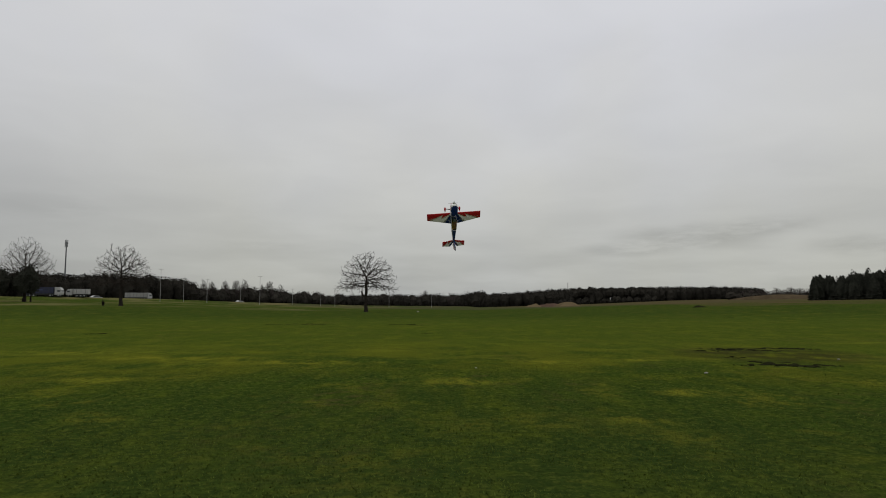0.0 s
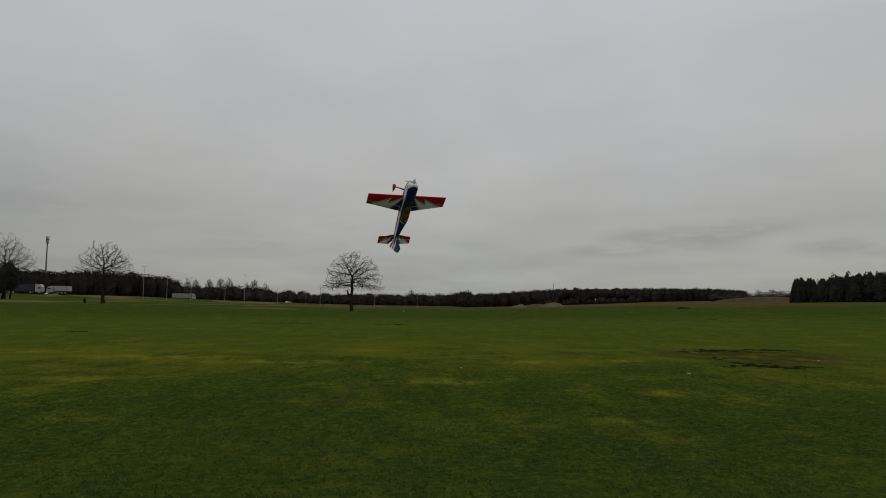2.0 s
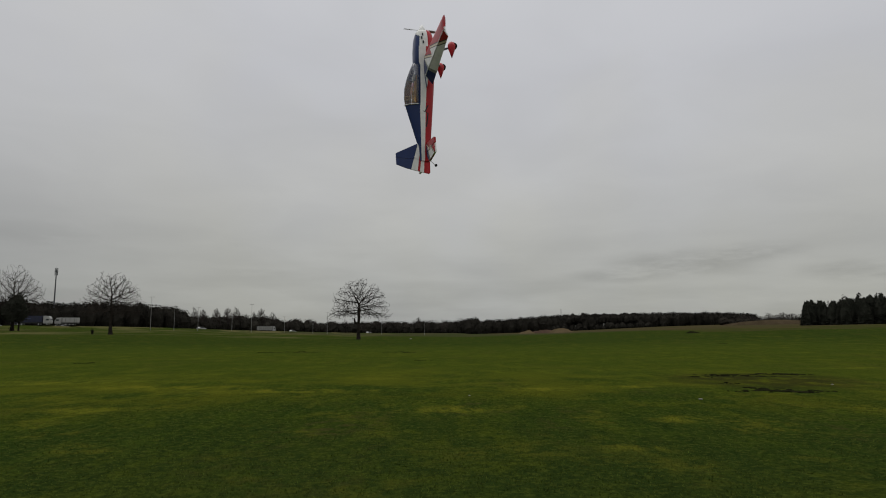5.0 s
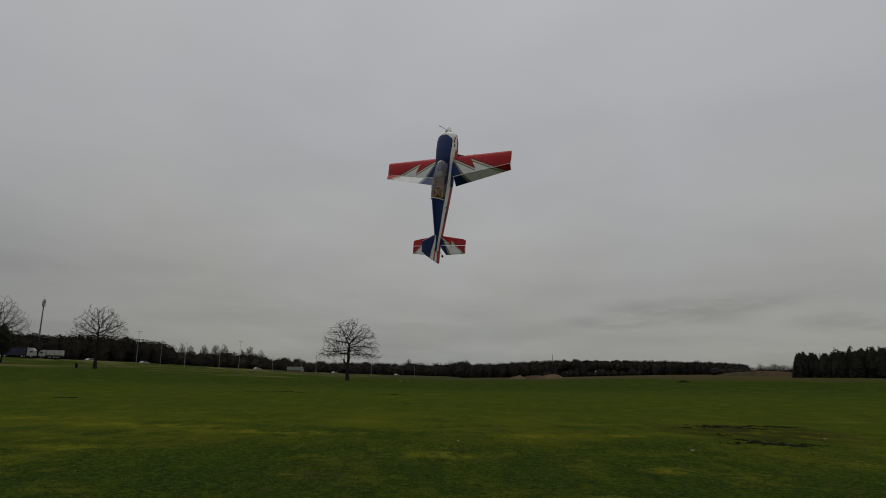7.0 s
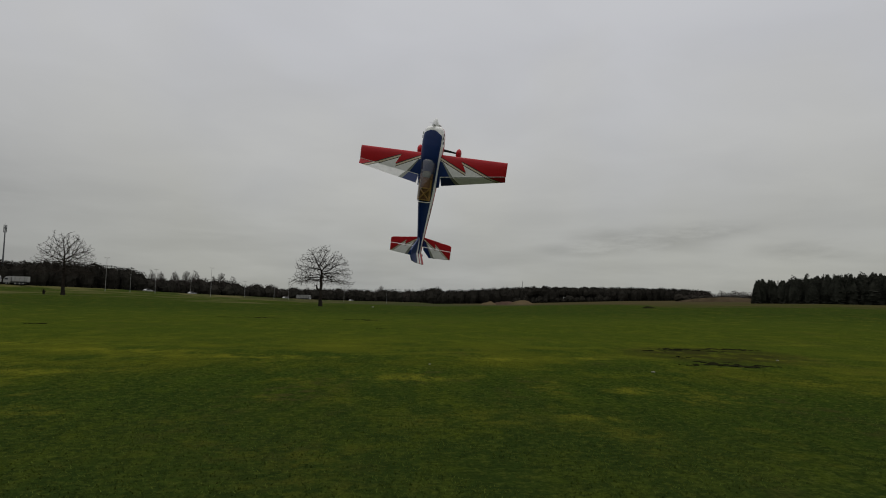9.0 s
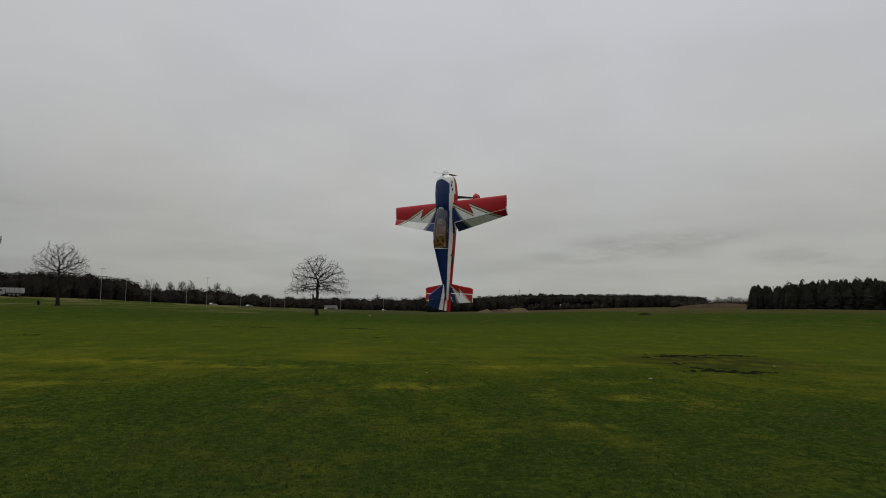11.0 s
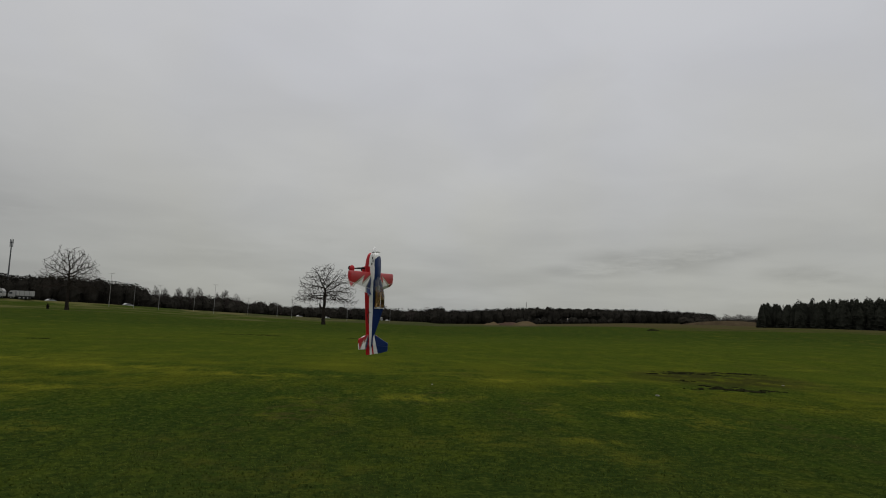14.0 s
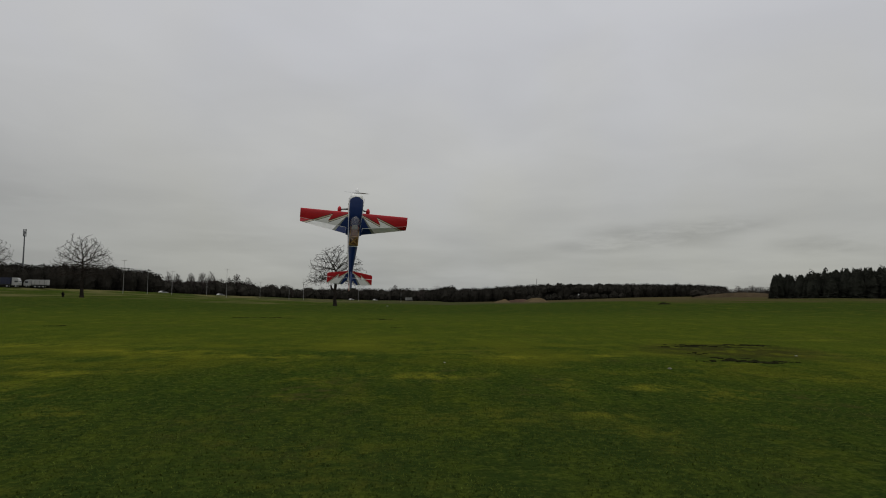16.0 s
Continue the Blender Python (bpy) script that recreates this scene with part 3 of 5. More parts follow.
def build_road():
    verts, faces = [], []
    for i in range(84):
        s = -376 + i * 9
        for k, (side, dz) in enumerate(((-6.5, -0.35), (-5.2, 0.0), (5.2, 0.0), (6.5, -0.35))):
            v = road_at(s, side)
            verts.append((v.x, v.y, v.z + dz))
    for i in range(83):
        for k in range(3):
            a = i * 4 + k
            faces.append((a, a + 1, a + 5, a + 4))
    tagged(raw("road", verts, faces, ASPHALT), "grey asphalt road behind the field", "road", kind="structure")


build_road()


# ---------------------------------------------------------------- trees
def tube_set(segs, k=5):
    """Tapered tubes (a, b, r0, r1) as verts and faces."""
    verts, faces = [], []
    for a, b, r0, r1 in segs:
        q = (b - a).to_track_quat("Z", "Y")
        i0 = len(verts)
        for p, r in ((a, r0), (b, r1)):
            for i in range(k):
                t = 2 * math.pi * i / k
                verts.append(p + q @ Vector((r * math.cos(t), r * math.sin(t), 0)))
        for i in range(k):
            faces.append((i0 + i, i0 + (i + 1) % k, i0 + k + (i + 1) % k, i0 + k + i))
    return verts, faces


def grow(height, spread, bole, seed, pulls, step=0.34, kill=0.40, tip=0.021, droop=0.13):
    """A leafless tree: branches grow step by step into the free room of a domed crown. Gives (a, b, r0, r1) for trunk, boughs and twigs."""
    rng = np.random.default_rng(seed)
    cz = bole * 0.98
    goals = []
    while len(goals) < pulls:
        d = rng.normal(0, 1, 3)
        d /= np.linalg.norm(d)
        if d[2] < -0.35:
            continue
        k = rng.uniform(0.12, 1.0) ** 0.55
        k *= 0.97 + 0.16 * noise.noise((d[0] * 2.1 + seed, d[1] * 2.1, d[2] * 2.1))
        goals.append((d[0] * spread * k, d[1] * spread * k, cz + d[2] * k * ((height - cz) if d[2] > 0 else droop * height / 0.35) - droop * 0.35 * height * (1 - abs(d[2])) ** 2 * k * k))
    goals = np.array(goals)
    pts, parent = [np.array((0.0, 0.0, -0.4))], [-1]
    n_trunk = 9
    for i in range(n_trunk):
        f = (i + 1) / n_trunk
        pts.append(np.array((rng.normal(0, 0.035) * (f < 1), rng.normal(0, 0.035) * (f < 1), bole * f)))
        parent.append(i)
    trunk_end = len(pts) - 1
    for i in range(4):
        pts.append(pts[-1] + np.array((rng.normal(0, 0.08), rng.normal(0, 0.08), step)))
        parent.append(len(pts) - 2)
    near = np.full(len(goals), trunk_end)
    dist = np.full(len(goals), 1e9)
    alive = np.ones(len(goals), bool)

    def update(i0):
        for i in range(i0, len(pts)):
            d = np.linalg.norm(goals - pts[i], axis=1)
            m = d < dist
            near[m], dist[m] = i, d[m]
        alive[dist < kill] = False

    update(trunk_end - 1)
    made = set()
    for _ in range(90):
        if not alive.any():
            break
        n0 = len(pts)
        for i in np.unique(near[alive]):
            g = goals[alive & (near == i)] - pts[i]
            v = (g / (np.linalg.norm(g, axis=1)[:, None] + 1e-6)).mean(axis=0) + rng.normal(0, 0.16, 3)
            if parent[i] >= 0 and i > trunk_end:
                u = pts[i] - pts[parent[i]]
                v = v + 0.35 * u / (np.linalg.norm(u) + 1e-6)
            q = pts[i] + v / (np.linalg.norm(v) + 1e-6) * step
            key = (int(i), *np.round(q / (step * 0.5)).astype(int))
            if key not in made:
                made.add(key)
                pts.append(q)
                parent.append(int(i))
        if len(pts) == n0:
            break
        update(n0)
    # thickness: boughs carry all the twigs beyond them
    load = np.zeros(len(pts))
    kids = np.zeros(len(pts), int)
    for i in range(len(pts) - 1, 0, -1):
        if kids[i] == 0:
            load[i] = 1.0
        load[parent[i]] += load[i]
        kids[parent[i]] += 1
    rad = np.minimum(tip * load ** 0.40, height * 0.021)
    trunk, boughs, twigs = [], [], []
    for i in range(1, len(pts)):
        p, q = Vector(pts[parent[i]]), Vector(pts[i])
        if i <= trunk_end:
            flare = [1.0 + 0.75 * math.exp(-max(0.0, z) / (0.16 * bole)) for z in (p.z, q.z)]
            trunk.append((p, q, rad[trunk_end] * 1.1 * flare[0], rad[trunk_end] * 1.1 * flare[1]))
            continue
        r0 = min(rad[parent[i]], rad[i] * 1.35)
        (boughs if rad[i] > tip * 1.7 else twigs).append((p, q, r0, rad[i]))
        if rad[i] < tip * 3:
            for _ in range(3 if kids[i] == 0 else 1):
                d = ((q - p).normalized() + Vector(rng.normal(0, 0.55, 3)) + Vector((0, 0, 0.15))).normalized()
                twigs.append((q, q + d * step * rng.uniform(0.5, 1.3), tip * 0.75, tip * 0.4))
    return trunk, boughs, twigs


def place_tree(az, d, height, spread, bole, seed, label, pulls=1900, stub=False):
    t, l, w = grow(height, spread, bole, seed, pulls)
    tree = new("bare_tree")
    tree.matrix_basis = Matrix.Translation(at(az, d, 0.1))
    raw("trunk", *tube_set(t, 10), BARK, tree, True)
    tagged(raw("branchwork", *tube_set(l, 5), BARK, tree, True), kind="stuff")
    tagged(raw("twig_haze", *tube_set(w, 3), TWIG, tree), kind="stuff")
    if stub:
        s = [(Vector((-0.15, 0, bole * 0.55)), Vector((-0.75, 0, bole * 0.62)), 0.22, 0.2), (Vector((-0.7, 0, bole * 0.60)), Vector((-0.85, 0, bole * 0.74)), 0.2, 0.14)]
        raw("stub", *tube_set(s, 8), BARK, tree, True)
    return tagged(tree, label, "tree")


place_tree(-7.05, 125, 12.3, 6.3, 5.7, 3, "leafless oak with a rounded crown alone on the meadow", stub=True)
place_tree(-27.35, 137, 12.2, 5.6, 5.2, 11, "leafless tree with a domed crown at the meadow's edge", 1900)
place_tree(-33.9, 190, 16.6, 7.2, 6.0, 23, "broad leafless tree beside a dark evergreen", 2300)


FAR_BARE = []
for i in range(4):
    t_, b_, w_ = grow(10, 3.3, 2.8 + 0.2 * i, 300 + i, 1300, 0.36, 0.36, 0.050, 0.10)
    FAR_BARE.append((t_, b_ + w_))
FAR_LINES = [np.array([(*a, *b, r) for a, b, r, _ in t_ + w_]) for t_, w_ in FAR_BARE]


def clump_tree(rng, verts, faces, base, h, w, kind):
    """A far tree of loose leaf clumps on a thin stem."""
    o = np.array(base)

    def add(tris):
        i = len(verts)
        verts.extend(map(tuple, tris.reshape(-1, 3)))
        faces.extend((i + 3 * k, i + 3 * k + 1, i + 3 * k + 2) for k in range(len(tris)))

    def clumps(c, size, flat):
        d = rng.normal(0, 1, (len(c), 3, 3))
        d /= np.linalg.norm(d, axis=2, keepdims=True) + 1e-6
        d[:, :, 2] *= flat
        add(o + c[:, None, :] + d * np.reshape(size, (-1, 1, 1)))

    def core(rings, k=8):
        i = len(verts)
        for z, q in rings:
            for j in range(k):
                t = 2 * math.pi * (j + rng.uniform(-0.25, 0.25)) / k
                rr = w * q * rng.uniform(0.75, 1.1)
                verts.append((base.x + rr * math.cos(t), base.y + rr * math.sin(t), base.z + h * (z + rng.uniform(-0.04, 0.04))))
        for r_ in range(len(rings) - 1):
            for j in range(k):
                p0, p1 = i + r_ * k + j, i + r_ * k + (j + 1) % k
                faces.append((p0, p1, p1 + k, p0 + k))
        faces.append(tuple(i + (len(rings) - 1) * k + j for j in range(k)))

    def round_(f, a):
        return np.stack([f[0] * np.cos(a), f[0] * np.sin(a), f[1]], axis=1)

    if kind == "bare":
        q = FAR_LINES[int(rng.integers(4))]
        k = np.array((w / 3.3, w / 3.3, h / 10))
        a, b, r = q[:, :3] * k, q[:, 3:6] * k, q[:, 6:] * h / 10
        side = np.concatenate([r, np.zeros_like(r), np.zeros_like(r)], axis=1)
        add(np.stack([o + a - side, o + a + side, o + b], axis=1))
        return
    if kind == "stem":
        # a high pine crown over a bare pole
        core(((0.38 + rng.uniform(-0.08, 0.1), 0.30), (0.55, 0.82), (0.78, 0.78), (0.93, 0.3)), 7)
        i, rt = len(verts), 0.024 * h
        for z in (-0.4, h * 0.6):
            verts.extend((base.x + rt * c_, base.y + rt * s_, base.z + z) for c_, s_ in ((1, 0), (-0.5, 0.87), (-0.5, -0.87)))
        faces.extend([(i, i + 1, i + 4, i + 3), (i + 1, i + 2, i + 5, i + 4), (i + 2, i, i + 3, i + 5)])
        f, a = rng.random(110), rng.uniform(0, 2 * math.pi, 110)
        rad = w * np.sqrt(np.maximum(0.05, 1 - ((f - 0.45) / 0.58) ** 2)) * rng.uniform(0.6, 1.0, 110)
        clumps(round_((rad, h * (0.48 + 0.48 * f)), a), 0.045 * h, 0.7)
        return
    n = 210
    f, a = rng.random(n), rng.uniform(0, 2 * math.pi, n)
    if kind == "pine":
        # a lumpy core under the loose clumps
        core(((-0.03, 0.5), (0.22, 0.78), (0.45, 0.82), (0.66, 0.66), (0.86, 0.28)))
        rad = w * np.sqrt(np.maximum(0.03, 1 - ((f - 0.42) / 0.60) ** 2)) * rng.uniform(0.72, 1.0, n)
        clumps(round_((rad, h * (0.02 + 0.95 * f)), a), h * rng.uniform(0.035, 0.07, n), 0.75)
        return
    rad = w * np.maximum(0.02, 1.02 - f) ** 0.8 * np.sqrt(rng.random(n))
    clumps(round_((rad, h * (0.04 + 0.95 * f)), a), 0.09 * h * (1.1 - 0.75 * f), 0.55)


def belt(name, az0, az1, dist, tops, kind, material, label, count, depth, seed, wide=0.34, jit=0.12, deg=False):
    """A far wood as one sheet of many trees; tops: azimuth and height (or elevation seen from the standing place)."""
    rng = np.random.default_rng(seed)
    verts, faces = [], []
    for i in range(count):
        a = az0 + (az1 - az0) * (i + rng.random()) / count
        back = rng.random() * depth
        d = float(np.interp(a, [q[0] for q in dist], [q[1] for q in dist])) + back
        h = float(np.interp(a, [q[0] for q in tops], [q[1] for q in tops]))
        if deg:
            h = rise(a, d, h)
        h *= (1 + rng.normal(0, jit)) * (1 - 0.10 * (back < depth * 0.2))
        clump_tree(rng, verts, faces, at(a, d), max(1.0, h), h * wide * rng.uniform(0.75, 1.25), kind)
    return tagged(raw(name, verts, faces, material), label, "woodland", kind="stuff")


def rise(a, d, el):
    """Height of a tree whose top stands at this elevation."""
    return 1.7 + d * math.tan(radians(el)) - at(a, d).z


FAR_MESHES = []
for t_, w_ in FAR_BARE:
    pair = []
    for name, segs, k in (("trunk", t_, 6), ("branchwork", w_, 3)):
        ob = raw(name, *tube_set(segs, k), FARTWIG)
        pair.append(ob.data)
        bpy.data.objects.remove(ob)
    FAR_MESHES.append(pair)


def far_bare_tree(a, d, el, half, seed):
    """One round leafless crown far off."""
    h = rise(a, d, el)
    w = d * math.tan(radians(half))
    t = new("bare_tree")
    t.matrix_basis = Matrix.Translation(at(a, d)) @ Matrix.Rotation(seed * 1.7, 4, "Z") @ Matrix.Diagonal((w / 3.3, w / 3.3, h / 10, 1))
    for name, me in zip(("trunk", "branchwork"), FAR_MESHES[seed % 4]):
        ob = new(name, me)
        ob.parent = t
        if name == "branchwork":
            tagged(ob, kind="stuff")
    tagged(t, "distant leafless tree with a round grey crown", "tree", "leafless trees at the wood's edge")


FD = ((-75, 300), (-36, 300), (-22, 345), (-16, 410), (-8, 470), (2, 480), (10, 450), (26, 450), (45, 420))
belt("pine_wood", -75, -21.3, FD, ((-75, 2.2), (-28, 2.14), (-25, 2.05), (-22.6, 1.82), (-21.9, 1.55), (-21.3, 0.9)), "pine", PINE, "distant dark belt of pine wood behind the road", 430, 30, 61, jit=0.05, deg=True)
belt("scrub_wood", -22, 4, FD, ((-22, 1.0), (-16, 0.98), (-14.5, 0.72), (-12, 0.52), (-8, 0.46), (-4, 0.46), (0, 0.5), (4, 0.62)), "pine", PINE, "distant low dark wood along the road", 330, 25, 62, wide=0.5, jit=0.14, deg=True)
PT = ((1.5, 9), (3, 12), (4.2, 10.5), (6, 10.3), (11, 12.0), (16, 10.6), (21, 9.6), (25, 8.2), (27, 7.0))
belt("pine_wood", 1.5, 12.0, FD, PT, "pine", PINE, "distant dark pine wood beyond the field", 178, 35, 63, jit=0.05)
belt("pine_wood", 11.6, 13.7, FD, PT, "stem", PINE, "distant pines with bare stems and sky between them", 34, 18, 73, wide=0.27, jit=0.05)
belt("pine_wood", 13.4, 14.6, FD, PT, "pine", PINE, "distant clump of dark pines", 18, 20, 75, jit=0.05)
belt("pine_wood", 14.2, 18.0, FD, PT, "stem", PINE, "distant pines with bare stems and sky between them", 62, 18, 76, wide=0.27, jit=0.05)
belt("pine_wood", 17.5, 27.2, FD, PT, "pine", PINE, "distant dark pine wood beyond the sandy strip", 158, 35, 74, jit=0.05)
for i, (a, el, half) in enumerate(((-21.05, 1.84, 0.42), (-20.4, 1.76, 0.44), (-19.3, 1.78, 0.46), (-18.4, 1.86, 0.46), (-17.65, 1.88, 0.50), (-16.85, 1.35, 0.35), (-16.2, 1.52, 0.24), (-15.6, 1.80, 0.46), (-14.6, 1.44, 0.50), (-13.1, 0.84, 0.35), (-12.25, 0.88, 0.42), (-11.0, 0.66, 0.40), (-9.2, 0.62, 0.4), (-5.2, 0.6, 0.4), (-1.6, 1.0, 0.42), (-0.7, 0.74, 0.4))):
    far_bare_tree(a, float(np.interp(a, [q[0] for q in FD], [q[1] for q in FD])) + 6, el, half, 200 + i)
for i, (a, h, half) in enumerate(((25.7, 4.6, 0.42), (26.3, 5.4, 0.50), (26.9, 5.0, 0.46), (27.6, 4.6, 0.44), (28.2, 6.0, 0.50), (28.7, 5.2, 0.44), (29.2, 6.2, 0.54), (29.8, 5.6, 0.50), (30.4, 5.0, 0.52))):
    far_bare_tree(a, 380, math.degrees(math.atan((h + at(a, 380).z - 1.7) / 380)), half, 240 + i)
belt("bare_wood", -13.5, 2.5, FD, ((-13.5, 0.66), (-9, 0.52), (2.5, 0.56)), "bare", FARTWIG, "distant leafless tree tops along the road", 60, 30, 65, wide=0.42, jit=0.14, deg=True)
belt("hedge", 24.8, 31.2, ((24, 372), (32, 372)), ((24, 2.6), (32, 2.6)), "pine", SCRUB, "low brown scrub behind a grassy bank", 60, 8, 69, wide=0.8, jit=0.3)
belt("hedge", 10.5, 19, ((10, 446), (19, 446)), ((10.5, 3.6), (19, 3.6)), "pine", PINE, "dark undergrowth at the foot of the wood", 90, 10, 67, wide=0.6, jit=0.3)


# ---------------------------------------------------------------- spruces of the near wood
def spruce_mesh(seed, h, w):
    rng = np.random.default_rng(seed)
    verts, faces = [], []
    # shaded core
    k = 8
    rings = ((0.0, 0.80), (0.3, 0.74), (0.6, 0.52), (0.85, 0.22), (0.96, 0.05))
    for z, q in rings:
        for j in range(k):
            t = 2 * math.pi * j / k
            rr = w * q * rng.uniform(0.85, 1.1)
            verts.append((rr * math.cos(t), rr * math.sin(t), h * z))
    for r_ in range(len(rings) - 1):
        for j in range(k):
            p0, p1 = r_ * k + j, r_ * k + (j + 1) % k
            faces.append((p0, p1, p1 + k, p0 + k))
    # ragged drooping sprays
    for i in range(420):
        f = rng.random() ** 1.15
        z, rad = h * (0.03 + 0.96 * f), w * (1.03 - f) ** 0.62
        a, rr = rng.uniform(0, 2 * math.pi), rad * rng.uniform(0.72, 1.12)
        wd = rng.uniform(0.10, 0.22) * (0.4 + rad)
        c, s = math.cos(a), math.sin(a)
        i0 = len(verts)
        dr = h * rng.uniform(-0.01, 0.05)
        verts += [(rr * 0.45 * c, rr * 0.45 * s, z + h * 0.03), (rr * 0.8 * c - wd * s, rr * 0.8 * s + wd * c, z - dr * 0.6), (rr * c, rr * s, z - dr), (rr * 0.8 * c + wd * s, rr * 0.8 * s - wd * c, z - dr * 0.6)]
        faces += [(i0, i0 + 1, i0 + 2), (i0, i0 + 2, i0 + 3)]
    return verts, faces


def build_spruces():
    rng = np.random.default_rng(9)
    protos = []
    for i in range(4):
        h = 7.0
        tree = new("spruce")
        bm = bmesh.new()
        rod(bm, (0, 0, -0.3), (0, 0, h * 0.92), 0.13, 0.02, 6)
        part("trunk", bm, BARK, tree)
        raw("crown", *spruce_mesh(70 + i, h, 2.0 + 0.25 * i), SPRUCE, tree)
        tagged(tree, "tall dark green spruce in a dense row", "tree", "spruces of the near wood")
        protos.append(tree)
    for i in range(74):
        a = 30.75 + 14 * (i + rng.uniform(-0.35, 0.35)) / 74
        d = 200 + rng.uniform(0, 9)
        h = float(np.interp(a, (30.3, 31.2, 32.2, 33.2, 34.5, 36, 40), (6.4, 6.9, 6.3, 7.0, 7.6, 8.0, 8.2))) * rng.uniform(0.9, 1.08)
        k = h / 7.0
        m = Matrix.Translation(at(a, d)) @ Matrix.Rotation(rng.uniform(0, 6.28), 4, "Z")
        if i < 4:
            t = protos[i]
            t.matrix_basis = m @ Matrix.Diagonal((k, k, k, 1))
        else:
            t = copy_thing(protos[i % 4], m)
            t.scale = (k * rng.uniform(0.9, 1.15),) * 2 + (k,)


build_spruces()
belt("spruce_wood", 30.9, 60, ((30, 209), (60, 205)), ((30.9, 6.0), (33, 6.8), (36, 8), (60, 8.5)), "spruce", SPRUCE, "dense dark spruce wood behind the front row", 260, 22, 68, wide=0.24)


def evergreen(az, d, h, w, seed):
    """A broad dark conifer of drooping boughs."""
    t = new("evergreen_tree")
    t.matrix_basis = Matrix.Translation(at(az, d))
    bm = bmesh.new()
    rod(bm, (0, 0, -0.3), (0, 0, h * 0.8), 0.22, 0.05, 7)
    part("trunk", bm, BARK, t)
    rng = np.random.default_rng(seed)
    verts, faces = [], []
    for _ in range(4):
        clump_tree(rng, verts, faces, Vector((rng.normal(0, w * .3), rng.normal(0, w * .3), h * 0.26)), h * rng.uniform(0.52, 0.74), w * rng.uniform(0.6, 0.9), "pine")
    raw("crown", verts, faces, SPRUCE, t)
    return tagged(t, "broad dark evergreen below a leafless tree", "tree")


evergreen(-33.5, 186, 9.6, 3.9, 5)
evergreen(-35.6, 186, 9.2, 4.5, 7)


def bush(az, d, h, w, seed):
    rng = np.random.default_rng(seed)
    b = new("bush")
    b.matrix_basis = Matrix.Translation(at(az, d))
    segs = []
    for _ in range(20):
        a, el = rng.uniform(0, 6.28), radians(rng.uniform(35, 88))
        p = Vector((rng.normal(0, w * .2), rng.normal(0, w * .2), 0))
        q = p + Vector((math.cos(a) * math.cos(el) * w, math.sin(a) * math.cos(el) * w, math.sin(el) * h)) * rng.uniform(0.5, 1)
        segs.append((p, q, 0.05, 0.015))
        for _ in range(3):
            e = q + Vector(rng.normal(0, 0.25, 3))
            segs.append((p.lerp(q, rng.uniform(0.4, 0.9)), e, 0.025, 0.01))
    raw("stems", *tube_set(segs, 3), BARK, b)
    return tagged(b, "small leafless bush in pale grass", "bush")


bush(-28.6, 140, 1.1, 0.5, 1)
bush(-33.9, 185, 1.3, 0.8, 2)


# ---------------------------------------------------------------- lamp posts and mast
def build_posts():
    spec = ((-24.42, 250, 2.63), (-22.62, 270, 1.80), (-20.75, 280, 1.82), (-18.0, 300, 1.55), (-16.39, 285, 2.11), (-13.59, 320, 1.02), (-11.1, 330, 0.75), (-9.84, 330, 1.39), (-4.95, 345, 0.63), (-1.07, 350, 0.64))
    for i, (a, d, el) in enumerate(spec):
        p = at(a, d)
        h = 1.7 + d * math.tan(radians(el)) - p.z
        post = new("street_lamp")
        post.matrix_basis = Matrix.Translation(p) @ Matrix.Rotation(0.55, 4, "Z")
        bm = bmesh.new()
        rod(bm, (0, 0, -0.2), (0, 0, h * 0.5), 0.085, 0.07, 8)
        rod(bm, (0, 0, h * 0.5), (0, 0, h), 0.065, 0.045, 8)
        part("pole", bm, GALV, post)
        bm = bmesh.new()
        rod(bm, (-0.5, 0, h + 0.05), (0.5, 0, h + 0.05), 0.05, 0.05, 6)
        part("arm", bm, GALV, post)
        for s in (-1, 1):
            bm = bmesh.new()
            box(bm, s * 0.62 - 0.24, s * 0.62 + 0.24, -0.16, 0.16, h - 0.02, h + 0.16, 0.04)
            part("lantern", bm, LAMPGLASS, post)
        tagged(post, "tall grey steel street lamp with twin lanterns", "street lamp", "lamps along the road")


build_posts()


